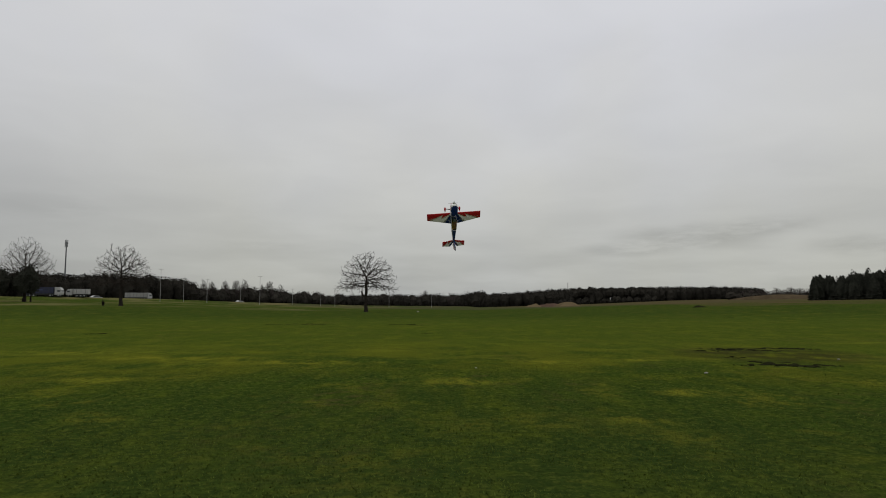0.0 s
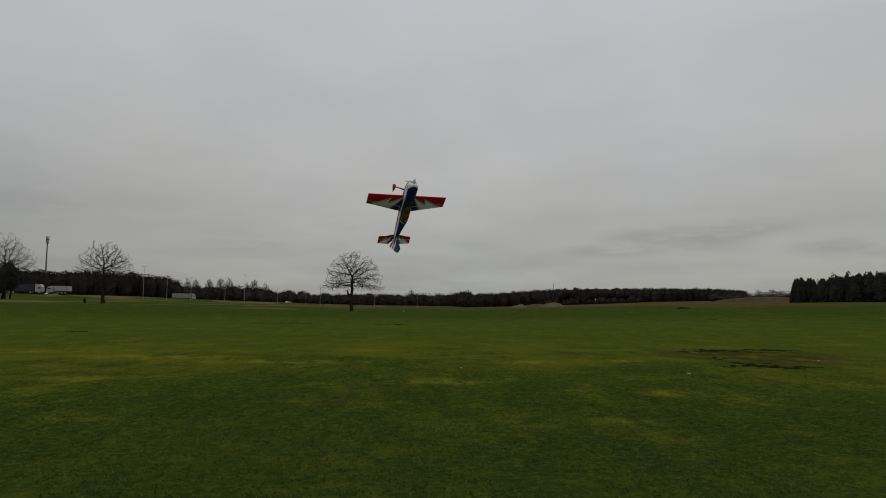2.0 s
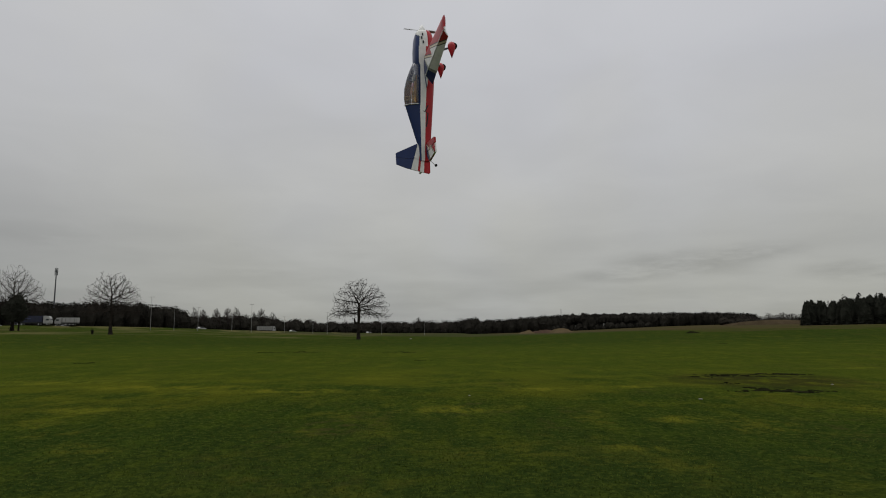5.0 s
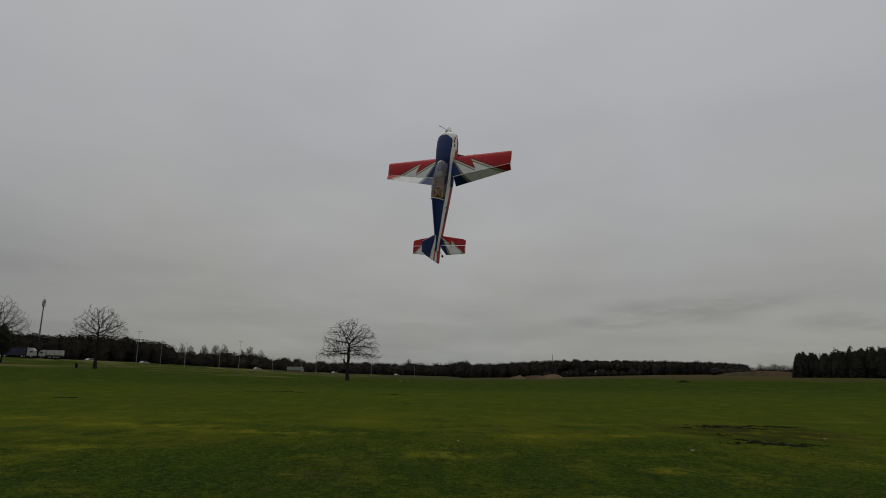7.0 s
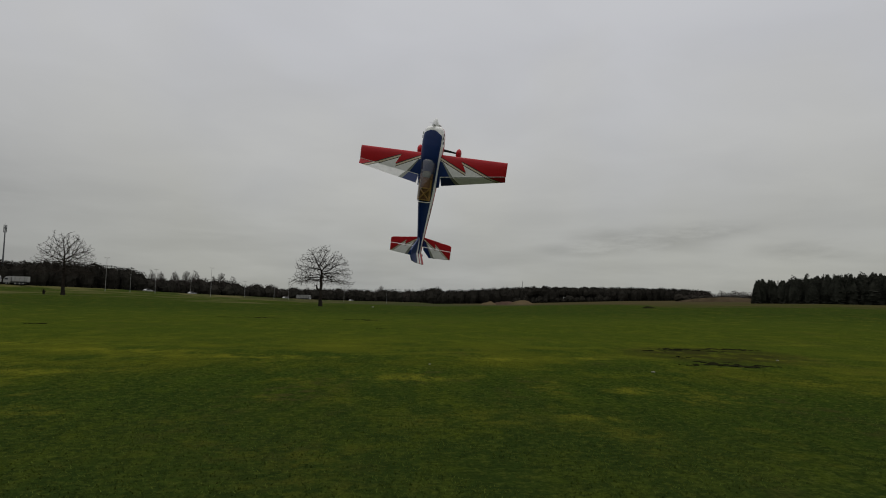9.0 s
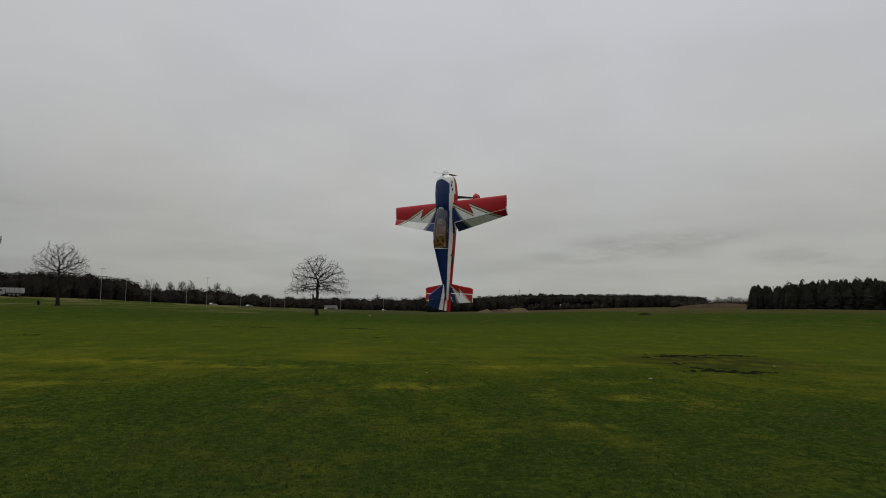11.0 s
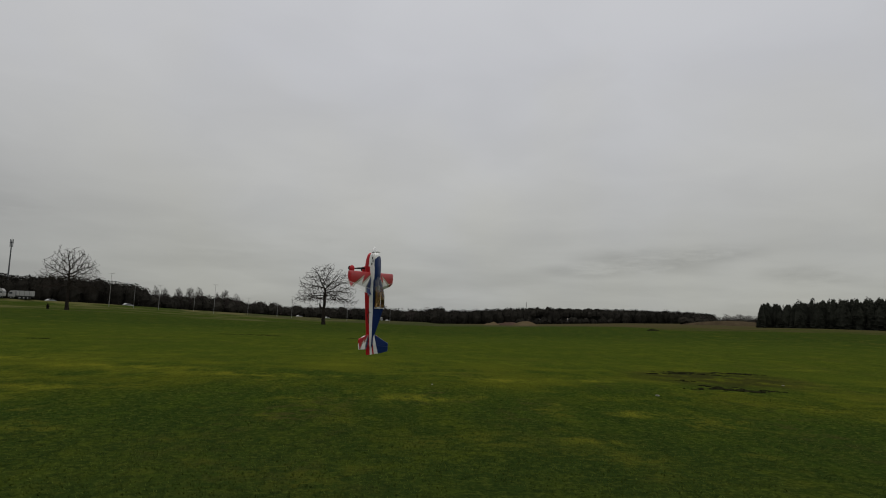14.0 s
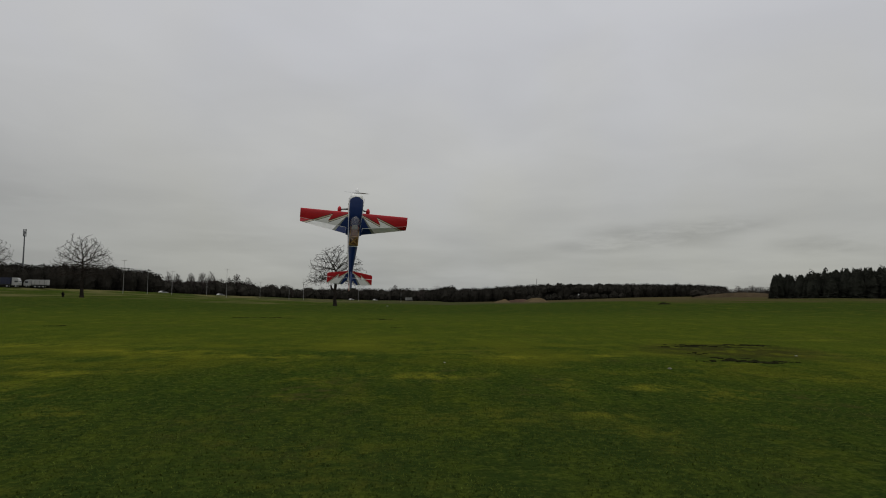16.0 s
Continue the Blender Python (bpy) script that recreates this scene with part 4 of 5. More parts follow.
def build_mast():
    a, d = -31.33, 330
    p = at(a, d)
    h = 1.7 + d * math.tan(radians(4.79)) - p.z
    mast = new("radio_mast")
    mast.matrix_basis = Matrix.Translation(p)
    bm = bmesh.new()
    rod(bm, (0, 0, -0.5), (0, 0, h * 0.5), 0.40, 0.31, 12)
    rod(bm, (0, 0, h * 0.5), (0, 0, h * 0.97), 0.29, 0.21, 12)
    part("shaft", bm, MASTGREY, mast, smooth=False)
    bm = bmesh.new()
    rod(bm, (0, 0, h * 0.94), (0, 0, h * 0.95), 0.7, 0.7, 12)
    part("platform", bm, MASTGREY, mast)
    for i in range(6):
        t = 2 * math.pi * i / 6
        bm = bmesh.new()
        box(bm, -0.16, 0.16, -0.1, 0.1, -1.1, 1.1, 0.03)
        part("antenna_panel", bm, MASTGREY, mast, m=pose(0.55 * math.cos(t), 0.55 * math.sin(t), h * 0.915 if i % 2 else h * 0.955, 0, 0, math.degrees(t) + 90))
    bm = bmesh.new()
    rod(bm, (0, 0, h * 0.97), (0, 0, h + 0.6), 0.08, 0.04, 6)
    part("lightning_rod", bm, STEEL, mast)
    tagged(mast, "slim grey radio mast with antenna panels", "radio mast")
    # a thin far pole above the pine wood
    q = at(11.35, 470)
    pole = new("far_mast")
    pole.matrix_basis = Matrix.Translation(q)
    hh = 1.7 + 470 * math.tan(radians(1.62)) - q.z
    bm = bmesh.new()
    rod(bm, (0, 0, 0), (0, 0, hh), 0.28, 0.16, 8)
    part("shaft", bm, CONCRETE, pole)
    tagged(pole, "thin grey mast above the distant pine wood", "radio mast")


build_mast()


# ---------------------------------------------------------------- vehicles on the road
def wheel(parent, x, y, r, w):
    bm = bmesh.new()
    rod(bm, (-w / 2, 0, 0), (w / 2, 0, 0), r, r, 16)
    t = part("wheel", bm, RUBBER, parent, m=Matrix.Translation((x, y, r)))
    bm = bmesh.new()
    rod(bm, (-w / 2 - 0.02, 0, 0), (w / 2 + 0.02, 0, 0), r * 0.5, r * 0.5, 10)
    part("rim", bm, STEEL, t)


def lorry(load, cab, label, length=10.5, roof=3.95, load_name="trailer_body"):
    """A box lorry, forward along +y."""
    v = new("lorry")
    bm = bmesh.new()
    box(bm, -1.25, 1.25, -length, 0, 1.15, roof, 0.06)
    b = part(load_name, bm, load, v)
    for i in range(int(length / 1.5)):
        y = -length + 0.8 + i * 1.5
        for s in (-1, 1):
            bm = bmesh.new()
            box(bm, s * 1.262 - 0.012, s * 1.262 + 0.012, y - 0.04, y + 0.04, 1.2, roof - 0.05)
            part("strap", bm, CHASSIS, b)
    bm = bmesh.new()
    box(bm, -1.1, 1.1, -length, 2.2, 0.75, 1.13, 0.03)
    part("chassis", bm, CHASSIS, v)
    # cab with a raked windscreen
    top = min(3.7, roof + 0.05)
    prof = [(0.35, 0.7), (2.55, 0.7), (2.6, 1.7), (2.35, top - 0.75), (1.9, top - 0.12), (0.35, top)]
    bm = loft([[(x, y, z) for y, z in prof] for x in (-1.22, 1.22)])
    bmesh.ops.bevel(bm, geom=list(bm.edges), offset=0.07, segments=2, affect="EDGES")
    c = part("cab", bm, cab, v)
    bm = bmesh.new()
    q = [bm.verts.new(p) for p in ((-1.05, 2.60, 1.85), (1.05, 2.60, 1.85), (1.05, 2.45, 2.3), (-1.05, 2.45, 2.3))]
    bmesh.ops.extrude_face_region(bm, geom=[bm.faces.new(q)])
    bmesh.ops.translate(bm, verts=[x for x in bm.verts][:4], vec=(0, 0.03, 0))
    part("windscreen", bm, PANE, c)
    for s in (-1, 1):
        bm = bmesh.new()
        box(bm, s * 1.225 - 0.012, s * 1.225 + 0.012, 1.2, 2.2, 1.75, 2.3)
        part("side_window", bm, PANE, c)
    for x in (-1.0, 1.0):
        for y in (1.6, -1.0, -length + 1.2, -length + 2.4, -length + 3.6):
            wheel(v, x, y, 0.5, 0.32)
    return tagged(v, label, "lorry")


def car(paint, label):
    v = new("car")
    prof = [(-2.1, 0.35), (2.1, 0.35), (2.15, 0.75), (1.1, 0.95), (0.45, 1.42), (-1.1, 1.46), (-1.9, 1.0), (-2.15, 0.9)]
    bm = loft([[(x, y, z) for y, z in prof] for x in (-0.88, 0.88)])
    bmesh.ops.bevel(bm, geom=list(bm.edges), offset=0.06, segments=2, affect="EDGES")
    b = part("body", bm, paint, v)
    for s in (-1, 1):
        bm = bmesh.new()
        ring = [bm.verts.new((s * 0.885, y, z)) for y, z in ((-1.55, 0.98), (0.85, 0.98), (0.38, 1.36), (-1.05, 1.38))]
        f = bm.faces.new(ring)
        g = bmesh.ops.extrude_face_region(bm, geom=[f])
        bmesh.ops.translate(bm, verts=[x for x in g["geom"] if isinstance(x, bmesh.types.BMVert)], vec=(s * 0.012, 0, 0))
        part("side_window", bm, PANE, b)
        for y in (-1.3, 1.3):
            wheel(v, s * 0.78, y, 0.31, 0.2)
    return tagged(v, label, "car", "cars on the road")


HEADING = -math.degrees(math.atan2(ROAD_D.x, ROAD_D.y))


def road_pose(s, side=0.0):
    p = road_at(s, side)
    return pose(p.x, p.y, p.z, 0, 0, HEADING)


def side_pose(az, d, turn):
    p = at(az, d)
    return pose(p.x, p.y, p.z, 0, 0, turn)


parked = lorry(TARP, LORRYWHITE, "parked articulated lorry with dark blue tarpaulin and white cab", 9.8, 3.35)
parked.matrix_basis = side_pose(-31.95, 258, -78)
bm = bmesh.new()
box(bm, 1.275, 1.285, -7.0, -3.4, 2.25, 2.55)
part("lettering_bar", bm, TARP2, parked, "pale bar of unreadable lettering")
camper = lorry(LORRYWHITE, LORRYWHITE, "parked white box van beside the road", 4.8, 2.9)
camper.matrix_basis = side_pose(-30.6, 262, 100)
driving = lorry(GREYTARP, LORRYWHITE, "grey box lorry driving along the road", 8.4, 3.1)
cars = [car(LORRYWHITE, "white car driving along the road") for _ in range(7)]
CAR_DRIVES = ((55, 22.3), (-17, 22.9), (-70, 21.5), (-150, 20.2), (-129, 20.6), (-288, 22.0), (-321, 22.0))  # metres along the road at the start, metres a second

# ---------------------------------------------------------------- the model aeroplane
SPAN = 1.8


def body_y(d):
    """Metres ahead of the wing's spar for a station behind the spinner tip, in spans."""
    return (0.30 - d) * SPAN


def in_poly(x, y, poly):
    c = False
    for (x0, y0), (x1, y1) in zip(poly, poly[1:] + poly[:1]):
        if (y0 > y) != (y1 > y) and x < (x1 - x0) * (y - y0) / (y1 - y0) + x0:
            c = not c
    return c


def paint(bm, layers, ax=(0, 1), up=2):
    """Cut colour fields into a skin. layers: polygon, material, side (1 upper, -1 lower, 0 both)."""
    for poly, _, _ in layers:
        for (x0, y0), (x1, y1) in zip(poly, poly[1:] + poly[:1]):
            co, no = [0, 0, 0], [0, 0, 0]
            co[ax[0]], co[ax[1]] = x0, y0
            no[ax[0]], no[ax[1]] = y1 - y0, x0 - x1
            bmesh.ops.bisect_plane(bm, geom=bm.verts[:] + bm.edges[:] + bm.faces[:], dist=1e-6, plane_co=co, plane_no=no)
    bm.normal_update()
    for f in bm.faces:
        c, s = f.calc_center_median(), 1 if f.normal[up] > 0 else -1
        for poly, m, side in layers:
            if side in (0, s) and in_poly(c[ax[0]], c[ax[1]], poly):
                f.material_index = m


def film_part(name, bm, parent, label="", m=None):
    if m is not None:
        bm.transform(m.inverted())
    ob = part(name, bm, FILMS, parent, label, m=m)
    ob.data.shade_smooth()
    ob.data.set_sharp_from_angle(angle=radians(32))
    return ob


CHORD_ROOT, CHORD_TIP, LE, WING_Z = 0.226, 0.128, 0.229, -0.010
HINGE = 0.68


def wing_point(sgn, s, c, v):
    """s along the half span, c along the chord, v -1..1 across the thickness."""
    ch = CHORD_ROOT + (CHORD_TIP - CHORD_ROOT) * s
    t = 5 * 0.145 * (0.2969 * math.sqrt(c) - 0.126 * c - 0.3516 * c * c + 0.2843 * c ** 3 - 0.1015 * c ** 4)
    return (sgn * s * 0.5 * SPAN, body_y(LE + c * ch), (WING_Z + v * t * ch) * SPAN)


def wing_scheme(sgn):
    def P(pts, dc=0.0):
        return [(sgn * s * 0.5 * SPAN, body_y(LE + c + dc)) for s, c in pts]

    field = [(-0.02, -0.03), (1.1, -0.03), (1.1, 0.15), (0.98, 0.133), (0.405, 0.020), (0.485, 0.090), (0.12, 0.008), (-0.02, 0.004)]
    top = [(P([(-0.1, -0.1), (1.2, -0.1), (1.2, 0.4), (-0.1, 0.4)]), W_, 1),
           (P([(0.0, 0.02), (0.17, 0.045), (0.60, 0.30), (0.0, 0.30)]), S_, 1),
           (P([(0.0, 0.02), (0.16, 0.048), (0.50, 0.30), (0.0, 0.30)]), B_, 1),
           (P(field, 0.025), K_, 1), (P(field, 0.020), G_, 1), (P(field, 0.009), K_, 1), (P(field, 0.003), R_, 1)]
    m = 0.108
    t2 = 0.072
    under = [(P([(-0.1, -0.1), (1.2, -0.1), (1.2, 0.4), (-0.1, 0.4)]), W_, -1),
             (P([(0.0, -0.05), (0.50, -0.05), (0.50, 0.088), (0.0, m)]), R_, -1),
             (P([(0.88, -0.05), (1.1, -0.05), (1.1, t2 - 0.005), (0.88, t2)]), R_, -1),
             (P([(0.50, 0.088), (0.90, 0.071), (0.90, 0.4), (0.50, 0.4)]), R_, -1)]
    return top + under


def build_wing(sgn):
    cs = (HINGE, 0.5, 0.32, 0.18, 0.09, 0.035, 0.008, 0.0)
    rings = []
    for s in (0.10, 0.985, 1.0):
        k = 1.0 if s < 0.99 else 0.55
        rings.append([wing_point(sgn, s, c, k) for c in cs] + [wing_point(sgn, s, c, -k) for c in cs[-2::-1]])
    bm = loft(rings)
    paint(bm, wing_scheme(sgn))
    wing = film_part("wing", bm, plane, "red, white and blue film wing with a lightning bolt")
    # fixed root behind the hinge line
    rings = [[wing_point(sgn, s, c, v) for c, v in ((HINGE - 0.002, 1), (0.85, 1), (1.0, 1), (1.0, -1), (0.85, -1), (HINGE - 0.002, -1))] for s in (0.07, 0.148)]
    bm = loft(rings)
    paint(bm, wing_scheme(sgn))
    film_part("root_fillet", bm, wing)
    # the moving surface along the rear edge
    a, b = Vector(wing_point(sgn, 0.155, HINGE + 0.012, 0)), Vector(wing_point(sgn, 0.995, HINGE + 0.012, 0))
    x = (b - a).normalized() * sgn
    z = Vector((0, 0, 1))
    y = z.cross(x).normalized()
    home = Matrix.Translation(a) @ Matrix((x, y, z)).transposed().to_4x4()
    rings = []
    for s in (0.155, 0.995):
        rings.append([wing_point(sgn, s, c, v) for c, v in ((HINGE + 0.012, 0.9), (0.85, 1), (1.0, 1), (1.0, -1), (0.85, -1), (HINGE + 0.012, -0.9), (HINGE + 0.004, 0))])
    bm = loft(rings)
    paint(bm, wing_scheme(sgn))
    ail = film_part("aileron", bm, plane, "", home)
    ailerons.append((ail, home, sgn))
    # pale tape over the hinge gap
    bm = bmesh.new()
    for v in (1, -1):
        q = [Vector(wing_point(sgn, s, c, v)) + Vector((0, 0, 0.0015 * v)) for s, c in ((0.15, HINGE - 0.012), (1.0, HINGE - 0.012), (1.0, HINGE + 0.008), (0.15, HINGE + 0.008))]
        vs = [bm.verts.new(p) for p in q] + [bm.verts.new(p - Vector((0, 0, 0.001 * v))) for p in q]
        for i in range(4):
            bm.faces.new((vs[i], vs[(i + 1) % 4], vs[4 + (i + 1) % 4], vs[4 + i]))
        bm.faces.new(vs[:4]); bm.faces.new(vs[4:][::-1])
    part("hinge_tape", bm, WHITE, wing)
    # servo arm and pushrod below
    bm = bmesh.new()
    p = Vector(wing_point(sgn, 0.42, 0.52, -1))
    q = Vector(wing_point(sgn, 0.42, HINGE + 0.04, -1)) - Vector((0, 0, 0.022))
    box(bm, p.x - 0.012, p.x + 0.012, p.y - 0.022, p.y + 0.022, p.z - 0.012, p.z + 0.004, 0.002)
    rod(bm, p - Vector((0, 0, 0.014)), q, 0.0025, 0.0025, 6)
    rod(bm, q - Vector((0, 0, 0.004)), q + Vector((0, 0, 0.03)), 0.005, 0.008, 6)
    part("servo", bm, BLACK, wing, "black servo with a thin pushrod")
    if sgn < 0:
        # slanted strokes of a sponsor's mark, as plain bars
        bm = bmesh.new()
        for s0, w, h0, h1 in ((0.565, 0.020, 0.015, 0.062), (0.600, 0.020, 0.012, 0.062), (0.640, 0.022, 0.018, 0.058), (0.690, 0.030, 0.026, 0.056), (0.740, 0.022, 0.026, 0.056), (0.785, 0.028, 0.026, 0.056)):
            q = []
            for s, c in ((s0, h1), (s0 + w, h1), (s0 + w + 0.022, h0), (s0 + 0.022, h0)):
                ch = CHORD_ROOT + (CHORD_TIP - CHORD_ROOT) * s
                p = Vector(wing_point(sgn, s, c / ch, -1))
                q.append(p - Vector((0, 0, 0.0016)))
            vs = [bm.verts.new(p) for p in q] + [bm.verts.new(p + Vector((0, 0, 0.001))) for p in q]
            for i in range(4):
                bm.faces.new((vs[i], vs[(i + 1) % 4], vs[4 + (i + 1) % 4], vs[4 + i]))
            bm.faces.new(vs[:4]); bm.faces.new(vs[4:][::-1])
        part("marking", bm, BLACK, wing, "black slanted bars on the white underside")


SECTIONS = ((0.056, 0.036, 0.026, -0.034), (0.062, 0.048, 0.036, -0.044), (0.074, 0.057, 0.044, -0.053), (0.083, 0.060, 0.047, -0.057), (0.095, 0.063, 0.0495, -0.060), (0.12, 0.067, 0.053, -0.066), (0.18, 0.069, 0.057, -0.072),
            (0.24, 0.066, 0.057, -0.071), (0.285, 0.063, 0.055, -0.070), (0.30, 0.062, 0.046, -0.069), (0.42, 0.055, 0.043, -0.065), (0.545, 0.045, 0.042, -0.057),
            (0.56, 0.044, 0.045, -0.056), (0.70, 0.028, 0.036, -0.047), (0.80, 0.017, 0.030, -0.040), (0.885, 0.009, 0.026, -0.035))


def fuselage_ring(d, w, zt, zb):
    out = []
    zm, n = (zt + zb) / 2, 24
    for i in range(n):
        a = 2 * math.pi * i / n
        c, s = math.cos(a), math.sin(a)
        p = 0.62
        out.append((w * SPAN * math.copysign(abs(c) ** p, c), body_y(d), SPAN * (zm + (zt - zm) * math.copysign(abs(s) ** p, s))))
    return out


def fuselage_paint(bm, white_before):
    bm.normal_update()
    for f in bm.faces:
        c = f.calc_center_median()
        d = 0.30 - c.y / SPAN
        st = [q for q in SECTIONS]
        zt, zb = (float(np.interp(d, [q[0] for q in st], [q[k] for q in st])) * SPAN for k in (2, 3))
        h = (c.z - zb) / (zt - zb)
        side = 0.40 if d < 0.55 else 0.40 + (d - 0.55) * 0.35
        w = float(np.interp(d, [q[0] for q in st], [q[1] for q in st])) * SPAN
        f.material_index = R_ if h < side else (B_ if h > 0.80 and abs(c.x) < 0.95 * w * math.sqrt(min(1.0, max(0.0, (d - 0.080) / 0.035))) and d > white_before else W_)


def build_fuselage():
    bm = loft([fuselage_ring(*q) for q in SECTIONS[:7]])
    bmesh.ops.subdivide_edges(bm, edges=[e for e in bm.edges if len(e.link_faces) == 2], cuts=3, use_grid_fill=True)
    fuselage_paint(bm, 0.083)
    cowl = film_part("cowling", bm, plane, "white nose cowl over a red belly")
    bm = bmesh.new()
    for s in (-1, 1):
        rod(bm, (s * 0.036, body_y(0.0555) + 0.002, -0.012), (s * 0.036, body_y(0.0555) - 0.02, -0.012), 0.016, 0.016, 14)
    part("air_intakes", bm, BLACK, cowl)
    for s in (-1, 1):
        for dd, zz in ((0.105, 0.012), (0.128, 0.018), (0.155, 0.008)):
            bm = bmesh.new()
            box(bm, -0.002, 0.002, -0.016, 0.016, -0.008, 0.008, 0.0008)
            part("side_marking", bm, BLACK, cowl, m=pose(s * 0.0675 * SPAN + s * 0.0045, body_y(dd), zz * SPAN))
    bm = loft([fuselage_ring(*q) for q in SECTIONS[6:]])
    fuselage_paint(bm, 0.083)
    fus = film_part("fuselage", bm, plane, "blue deck, white sides and red belly")
    # zigzag flash along the sides
    for s in (-1, 1):
        bm = bmesh.new()
        for d0, d1, z0, z1 in ((0.55, 0.585, -0.020, -0.004), (0.585, 0.60, 0.006, -0.022), (0.60, 0.68, -0.020, -0.012)):
            w0, w1 = (float(np.interp(d, [q[0] for q in SECTIONS], [q[1] for q in SECTIONS])) + 0.0008 for d in (d0, d1))
            t = 0.004
            q = [(s * w0 * SPAN, body_y(d0), (z0 - t) * SPAN), (s * w1 * SPAN, body_y(d1), (z1 - t) * SPAN), (s * w1 * SPAN, body_y(d1), (z1 + t) * SPAN), (s * w0 * SPAN, body_y(d0), (z0 + t) * SPAN)]
            vs = [bm.verts.new(p) for p in q] + [bm.verts.new((p[0] - s * 0.006, p[1], p[2])) for p in q]
            for i in range(4):
                bm.faces.new((vs[i], vs[(i + 1) % 4], vs[4 + (i + 1) % 4], vs[4 + i]))
            bm.faces.new(vs[:4]); bm.faces.new(vs[4:][::-1])
        part("flash", bm, BLACK, fus)
    # turtle deck behind the cockpit
    rings = []
    for d, w, z in ((0.545, 0.041, 0.110), (0.60, 0.036, 0.094), (0.68, 0.027, 0.070), (0.76, 0.017, 0.046), (0.80, 0.011, 0.032)):
        rings.append([(w * SPAN * math.cos(a) ** 1 * (1 - 0.35 * math.sin(a)), body_y(d), SPAN * (0.020 + (z - 0.020) * math.sin(a))) for a in np.linspace(0, math.pi, 11)])
    bm = loft(rings)
    for f in bm.faces:
        f.material_index = B_
    film_part("turtle_deck", bm, plane, "dark blue deck behind the canopy")
    # clear canopy
    bm = bmesh.new()
    vs = []
    for d, w, z in ((0.268, 0.020, 0.0575), (0.270, 0.034, 0.060), (0.279, 0.043, 0.066), (0.30, 0.049, 0.075), (0.33, 0.050, 0.086), (0.38, 0.053, 0.102), (0.44, 0.052, 0.115), (0.50, 0.047, 0.117), (0.543, 0.0415, 0.112)):
        vs.append([bm.verts.new((w * SPAN * math.cos(a) * (1 - 0.25 * math.sin(a)), body_y(d), SPAN * (0.036 + (z - 0.036) * math.sin(a)))) for a in np.linspace(0, math.pi, 15)])
    for a, b in zip(vs, vs[1:]):
        for i in range(14):
            bm.faces.new((a[i], a[i + 1], b[i + 1], b[i]))
    can = part("canopy", bm, GLASS, plane, "clear bubble canopy", smooth=True)
    bm = bmesh.new()
    for d, w, z in ((0.543, 0.0415, 0.1125),):
        pts = [Vector((w * SPAN * math.cos(a) * (1 - 0.25 * math.sin(a)) * 1.01, body_y(d), SPAN * (0.036 + (z - 0.036) * math.sin(a)))) for a in np.linspace(0, math.pi, 11)]
        for p, q in zip(pts, pts[1:]):
            rod(bm, p, q, 0.004, 0.004, 5)
    part("canopy_frame", bm, WHITE, can)
    # cockpit under it
    bm = bmesh.new()
    box(bm, -0.044 * SPAN, 0.044 * SPAN, body_y(0.535), body_y(0.36), 0.0445 * SPAN, 0.049 * SPAN, 0.003)
    pit = part("cockpit_floor", bm, COCKPIT, plane, "brown cockpit floor with balsa bracing")
    bm = bmesh.new()
    z = 0.056 * SPAN
    x = 0.038 * SPAN
    for p, q in (((-x, 0.455), (x, 0.53)), ((x, 0.455), (-x, 0.53)), ((-x, 0.455), (x, 0.455)), ((-x, 0.53), (x, 0.53)), ((-x, 0.40), (-x, 0.53)), ((x, 0.40), (x, 0.53))):
        rod(bm, (p[0], body_y(p[1]), z), (q[0], body_y(q[1]), z), 0.009, 0.009, 6)
    part("balsa_brace", bm, BALSA, pit, "yellow balsa cross brace")
    bm = bmesh.new()
    box(bm, -0.05, 0.05, body_y(0.385), body_y(0.345), 0.047 * SPAN, 0.062 * SPAN, 0.01)
    part("instrument_panel", bm, SMOKE, pit)


